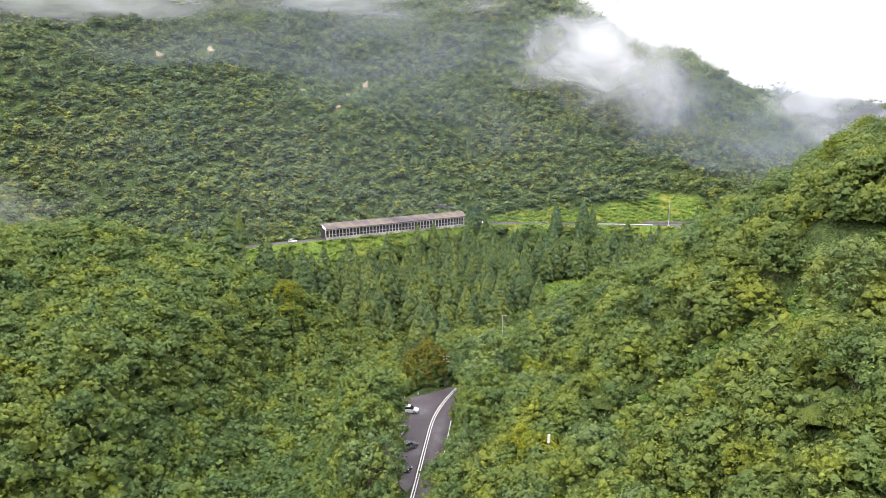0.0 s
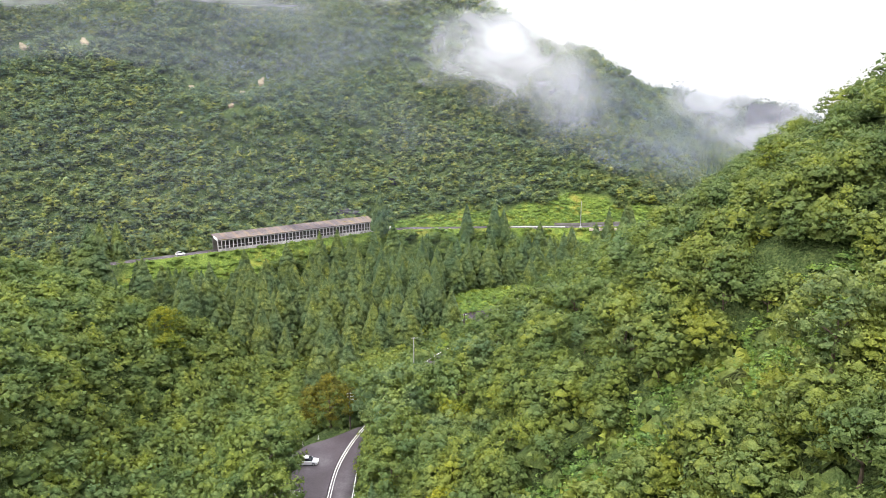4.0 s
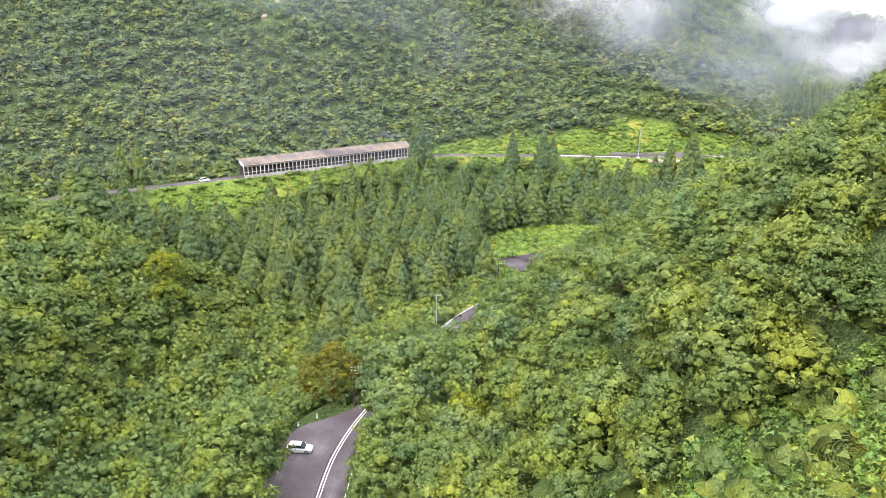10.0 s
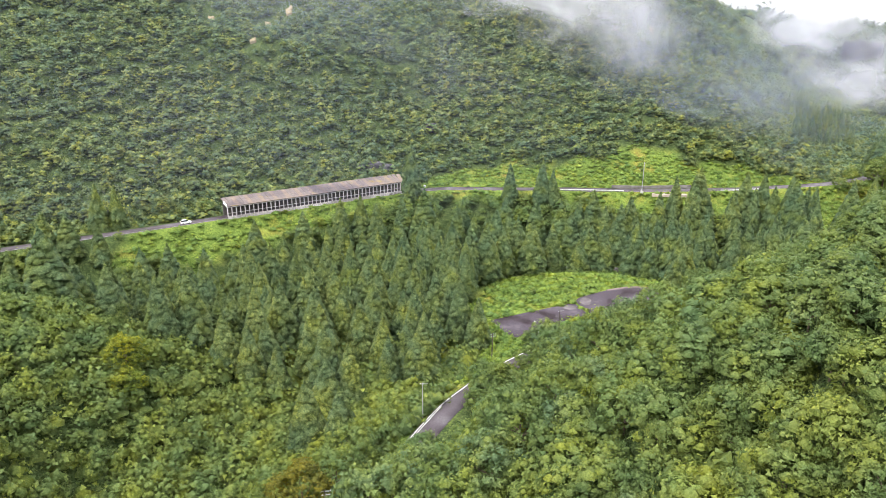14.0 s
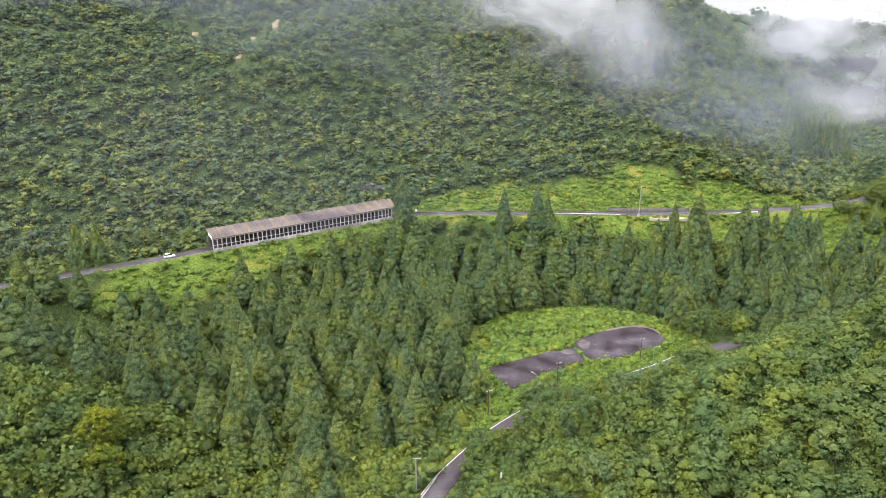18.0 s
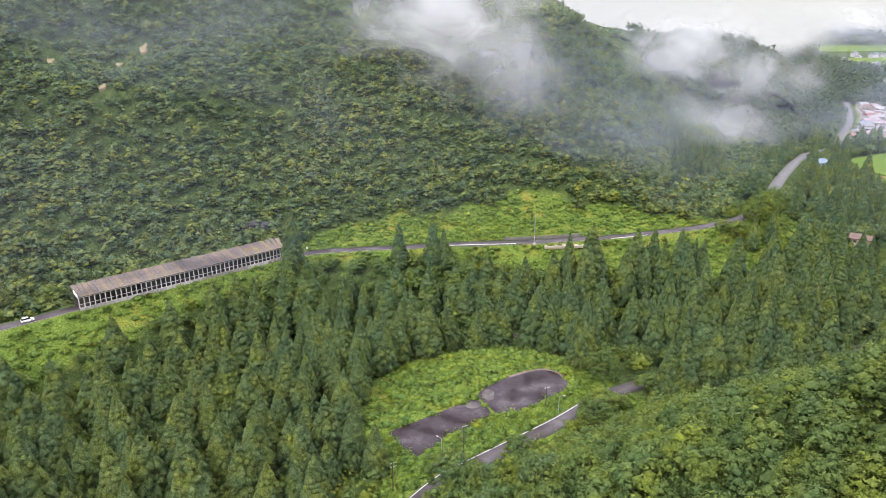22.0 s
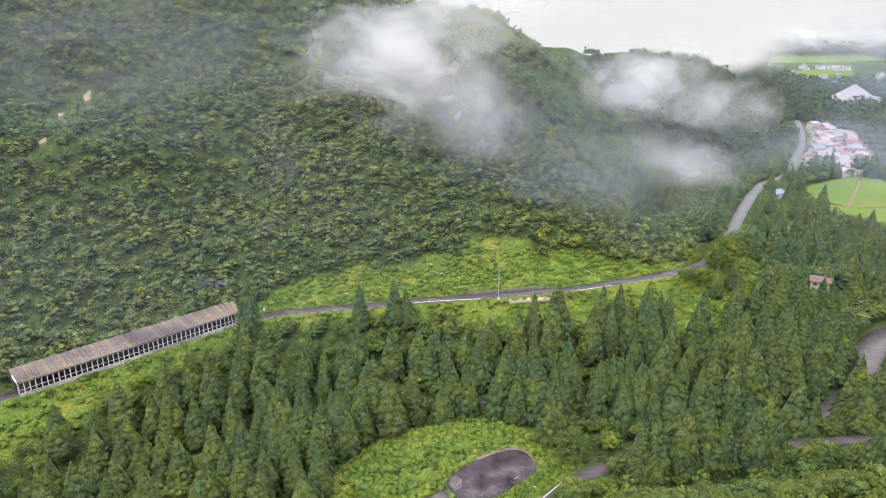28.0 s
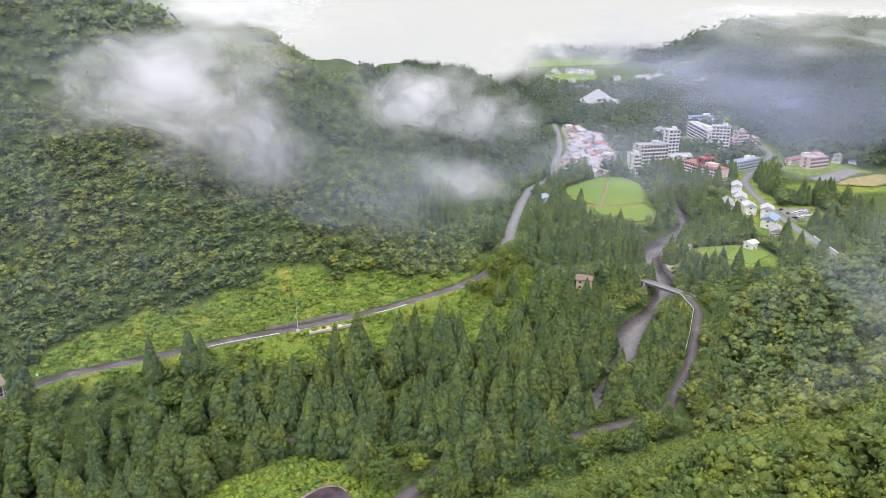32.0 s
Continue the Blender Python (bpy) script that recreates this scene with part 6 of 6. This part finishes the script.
drape("pavement_village", list(zip(TOWN_LO, TOWN_Y)) + list(zip(TOWN_HI, TOWN_Y))[::-1], 0.25, TOWN_GROUND, "grey paved lanes and yards between the village houses", "pavement", 4.0)

WALLS = [plain("wall_%s" % n, c, 0.85, 0, 0.18, 0.5, 4) for n, c in (("white", (0.6, 0.59, 0.58)), ("cream", (0.58, 0.53, 0.45)), ("grey", (0.42, 0.42, 0.43)), ("tan", (0.4, 0.32, 0.25)), ("pink", (0.55, 0.42, 0.4)))]
ROOFS = [plain("roof_%s" % n, c, 0.55, 0, 0.25, 0.6, 5) for n, c in (("grey", (0.26, 0.25, 0.28)), ("red", (0.26, 0.1, 0.1)), ("rust", (0.28, 0.17, 0.15)), ("blue", (0.2, 0.27, 0.36)), ("silver", (0.36, 0.36, 0.39)), ("brown", (0.17, 0.11, 0.1)), ("mauve", (0.36, 0.28, 0.31)))]
PANE = plain("window_glass", (0.05, 0.06, 0.075), 0.15, 0, 0.2, 1.0, 8)
PANE_ME = box_mesh("window", 1.5, 0.1, 1.1, PANE, 0.02)
DOOR_ME = box_mesh("door", 1.0, 0.1, 2.0, ROOFS[5], 0.02)


def house(x, y, w, d, h, turn, wall, roof, label, storeys=2, flat=False, group="village houses", name="house", z=None):
    root = tagged(new(name), label, "house" if name == "house" else "building", group)
    z = gz(x, y) if z is None else z
    root.matrix_basis = pose(x, y, z, 0, 0, turn)
    bm = bmesh.new()
    cuboid(bm, 0, 0, h / 2 - 0.6, w, d, h + 1.2, 0.06)
    bm_ob("wall", bm, wall, root)
    bm = bmesh.new()
    if flat:
        cuboid(bm, 0, 0, h + 0.25, w + 0.5, d + 0.5, 0.5, 0.08)
    else:
        e, r = 0.6, d * 0.3
        loft(bm, [[(sx * (w / 2 + e), -d / 2 - e, h - 0.1), (sx * (w / 2 + e), d / 2 + e, h - 0.1), (sx * (w / 2 + e), d / 2 + e, h + 0.15), (sx * (w / 2 + e), 0, h + r), (sx * (w / 2 + e), -d / 2 - e, h + 0.15)] for sx in (-1, 1)])
    bm_ob("roof", bm, roof, root)
    n = max(1, int(w // 3.6))
    for s in range(storeys):
        for k in range(n):
            px = -w / 2 + (k + 0.5) * w / n
            if s == 0 and k == n // 2 and name == "house":
                put("door", DOOR_ME, root, px, -d / 2 - 0.02, 0.0)
                continue
            put("window", PANE_ME, root, px, -d / 2 - 0.02, h / storeys * (s + 0.38))
    for s in range(storeys):
        put("window", PANE_ME, root, -w / 2 - 0.02, 0, h / storeys * (s + 0.38), radians(90))
    return root


def inn(x, y, w, d, h, turn, wall, roof, label, storeys, band=None):
    """A large hotel: floors marked by balcony slabs, a window to each room."""
    root = tagged(new("hotel"), label, "hotel", "village hotels")
    root.matrix_basis = pose(x, y, gz(x, y), 0, 0, turn)
    bm = bmesh.new()
    cuboid(bm, 0, 0, h / 2 - 1, w, d, h + 2, 0.1)
    bm_ob("wall", bm, wall, root)
    bm = bmesh.new()
    cuboid(bm, 0, 0, h + 0.3, w + 0.8, d + 0.8, 0.6, 0.1)
    rf = bm_ob("roof", bm, roof, root)
    bm = bmesh.new()
    cuboid(bm, w * 0.2, 0, h + 2.0, w * 0.24, d * 0.5, 3.0, 0.1)
    bm_ob("roof_house", bm, wall, rf)
    n = max(3, int(w // 3.4))
    fl = h / storeys
    slab_m = box_mesh("balcony", w + 0.3, 0.9, 0.35, band or wall, 0.04)
    pane_m = box_mesh("window", w / n * 0.72, 0.12, fl * 0.52, PANE, 0.02)
    for s in range(storeys):
        put("balcony", slab_m, root, 0, -d / 2 - 0.4, fl * s + 0.1)
        for k in range(n):
            put("window", pane_m, root, -w / 2 + (k + 0.5) * w / n, -d / 2 - 0.03, fl * s + fl * 0.32)
        put("window", pane_m, root, -w / 2 - 0.03, 0, fl * s + fl * 0.32, radians(90))
    return root


river_house = house(144, 471, 9, 7, 6.2, -24, WALLS[3], ROOFS[5], "tan two-storey house with a dark roof above the river", 2, group="riverside house")
house(279, 507, 7, 6, 4.5, 20, WALLS[0], WALLS[0], "small white cabin beside a bright green paddy", 1, group="riverside house")
house(240, 520, 7, 5, 4.0, 60, WALLS[0], ROOFS[4], "small white shed above the river", 1, group="riverside house")
house(178, 640, 13, 8, 6.0, 35, WALLS[0], ROOFS[3], "white house with a dark blue roof beside the road", 2, group="riverside house")
inn(337, 758, 31, 16, 25, 4, WALLS[2], ROOFS[0], "grey seven-storey hotel with banded balconies", 7, WALLS[0])
inn(317, 752, 8, 14, 22, 4, WALLS[0], ROOFS[4], "white side wing of the grey hotel", 6)
inn(391, 812, 13, 12, 29, 2, WALLS[0], ROOFS[4], "narrow white hotel tower among houses", 8)
inn(364, 701, 46, 15, 14, -80, WALLS[4], ROOFS[1], "pink five-storey hotel with a dark red roof", 5, WALLS[0])
inn(366, 704, 12, 10, 20, 8, ROOFS[1], ROOFS[1], "dark red stair block of the pink hotel", 4, ROOFS[1])
inn(480, 893, 82, 14, 18, -105, WALLS[0], ROOFS[4], "long white five-storey hotel on the slope", 5, WALLS[2])
inn(474, 846, 20, 12, 26, -30, WALLS[0], ROOFS[4], "tall white end block of the long hotel", 7)
inn(501, 840, 36, 12, 12, 8, WALLS[4], ROOFS[6], "pinkish four-storey hotel beside the woods", 4, WALLS[1])
inn(498, 844, 12, 10, 19, 8, WALLS[4], ROOFS[0], "stair tower of the pinkish hotel", 5, WALLS[1])
inn(556, 1018, 34, 12, 12, -8, WALLS[0], plain("blue_sign", (0.1, 0.3, 0.6), 0.6), "white building with a blue signboard", 3)
inn(431, 737, 46, 11, 9, 23, WALLS[0], ROOFS[3], "blue-banded three-storey apartment block", 3, ROOFS[3])
inn(508, 730, 26, 13, 11, 12, WALLS[4], ROOFS[6], "pink school-like building with a flat roof", 3)
inn(514, 758, 54, 9, 5, 25, WALLS[1], ROOFS[1], "low cream building with a red roof", 2)
house(452, 926, 34, 18, 7, -75, WALLS[2], ROOFS[0], "low hall with a wide grey roof", 1)
house(384, 782, 26, 11, 6, 4, WALLS[1], ROOFS[4], "long low building with a pale roof", 1)

pavilion = tagged(new("pavilion"), "great grey-white pyramid-roofed hall far across the village", "hall")
pavilion.matrix_basis = pose(499, 1246, gz(499, 1246), 0, 0, 22)
bm = bmesh.new()
cuboid(bm, 0, 0, 2, 52, 46, 6, 0.2)
bm_ob("wall", bm, WALLS[2], pavilion)
bm = bmesh.new()
bmesh.ops.create_cone(bm, cap_ends=True, segments=8, radius1=38, radius2=2.0, depth=23, matrix=Matrix.Translation((0, 0, 16)))
bm_ob("roof", bm, plain("hall_roof", (0.3, 0.3, 0.33), 0.6, 0, 0.12, 0.1, 1), pavilion)
bm = bmesh.new()
cuboid(bm, 32, -4, 4, 26, 16, 9, 0.2)
bm_ob("annexe", bm, ROOFS[4], pavilion)

random.seed(21)
roof_words = {0: "grey", 1: "red", 2: "rust-red", 3: "blue", 4: "silver", 5: "dark brown", 6: "mauve"}
placed = []
for k in range(1500):
    y = random.uniform(740, 1022)
    lo_, hi_ = float(np.interp(y, TOWN_Y, TOWN_LO)) + 6, float(np.interp(y, TOWN_Y, TOWN_HI)) - 5
    x = random.uniform(lo_, hi_)
    here = (np.array([x]), np.array([y]))
    if any(math.hypot(x - a, y - b_) < 9.2 for a, b_ in placed) or len(placed) >= 150 or abs(x - lo_ - 0.45 * (hi_ - lo_)) < 2 or float(along(FAR_ROAD, *here)[0][0]) < 8 or float(along(RIVER, *here)[0][0]) < 12:
        continue
    placed.append((x, y))
    rf = random.choice((0, 0, 0, 1, 2, 3, 4, 4, 5, 6, 6, 6))
    wl_ = random.choice((0, 0, 0, 1, 2, 3))
    st = random.choice((1, 2, 2))
    house(x, y, random.uniform(8, 13), random.uniform(6.5, 9), 3.1 * st, random.choice((12, 22, 100, 115)) + random.uniform(-8, 8), WALLS[wl_], ROOFS[rf],
          "%s village house with a %s gable roof" % (("white", "cream", "grey", "tan")[wl_], roof_words[rf]), st)
for x, y, w, d, st, rf in ((366, 652, 16, 8, 2, 4), (357, 638, 15, 8, 1, 4), (352, 625, 18, 9, 1, 4), (327, 606, 26, 10, 1, 0), (334, 588, 12, 9, 2, 4), (343, 578, 12, 9, 2, 4), (333, 560, 15, 10, 2, 3), (323, 538, 14, 10, 2, 0), (548, 745, 10, 8, 1, 0), (556, 752, 12, 8, 2, 0), (545, 770, 12, 8, 2, 5), (562, 738, 10, 7, 1, 3), (306, 506, 11, 7, 1, 4)):
    house(x, y, w, d, 3.1 * st, random.uniform(40, 70), WALLS[0], ROOFS[rf], "white roadside house with a %s roof" % roof_words[rf], st, group="highway houses")
for k in range(46):
    x, y = random.uniform(540, 900), random.uniform(1420, 1960)
    house(x, y, random.uniform(10, 24), random.uniform(8, 12), random.choice((4, 6, 6, 9)), random.uniform(0, 90), WALLS[0], ROOFS[random.choice((0, 4, 4, 3))], "pale distant house on the valley floor", 1, group="distant houses")
for k in range(9):
    car(362 + 6.5 * (k % 4) + random.uniform(-1, 1), 570 + 8 * (k // 4) + (k % 4) * 1.5, gz(362 + 6.5 * (k % 4), 570 + 8 * (k // 4) + (k % 4) * 1.5) + 0.3, random.choice((30, 120)), random.choice((WHITE_PAINT, WHITE_PAINT, DARK_PAINT)), "small car parked in the village car park")

# ---- mist banks and cloud rags on the slopes, and blue sheets for distance haze ----
# HAZE and the wide VEIL sheets imitate distance haze by their blue colour
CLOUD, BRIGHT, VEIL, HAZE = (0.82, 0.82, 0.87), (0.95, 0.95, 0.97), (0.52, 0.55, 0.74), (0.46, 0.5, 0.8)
for k, (x, y, z, w, h, d, a, tone) in enumerate([
        (-70, 515, 117, 80, 38, 20, 0.85, CLOUD), (-43, 495, 86, 55, 34, 14, 0.45, CLOUD), (77, 516, 56, 46, 24, 8, 0.5, CLOUD), (80, 648, 90, 66, 32, 16, 0.75, CLOUD), (157, 722, 64, 52, 34, 16, 0.6, CLOUD),
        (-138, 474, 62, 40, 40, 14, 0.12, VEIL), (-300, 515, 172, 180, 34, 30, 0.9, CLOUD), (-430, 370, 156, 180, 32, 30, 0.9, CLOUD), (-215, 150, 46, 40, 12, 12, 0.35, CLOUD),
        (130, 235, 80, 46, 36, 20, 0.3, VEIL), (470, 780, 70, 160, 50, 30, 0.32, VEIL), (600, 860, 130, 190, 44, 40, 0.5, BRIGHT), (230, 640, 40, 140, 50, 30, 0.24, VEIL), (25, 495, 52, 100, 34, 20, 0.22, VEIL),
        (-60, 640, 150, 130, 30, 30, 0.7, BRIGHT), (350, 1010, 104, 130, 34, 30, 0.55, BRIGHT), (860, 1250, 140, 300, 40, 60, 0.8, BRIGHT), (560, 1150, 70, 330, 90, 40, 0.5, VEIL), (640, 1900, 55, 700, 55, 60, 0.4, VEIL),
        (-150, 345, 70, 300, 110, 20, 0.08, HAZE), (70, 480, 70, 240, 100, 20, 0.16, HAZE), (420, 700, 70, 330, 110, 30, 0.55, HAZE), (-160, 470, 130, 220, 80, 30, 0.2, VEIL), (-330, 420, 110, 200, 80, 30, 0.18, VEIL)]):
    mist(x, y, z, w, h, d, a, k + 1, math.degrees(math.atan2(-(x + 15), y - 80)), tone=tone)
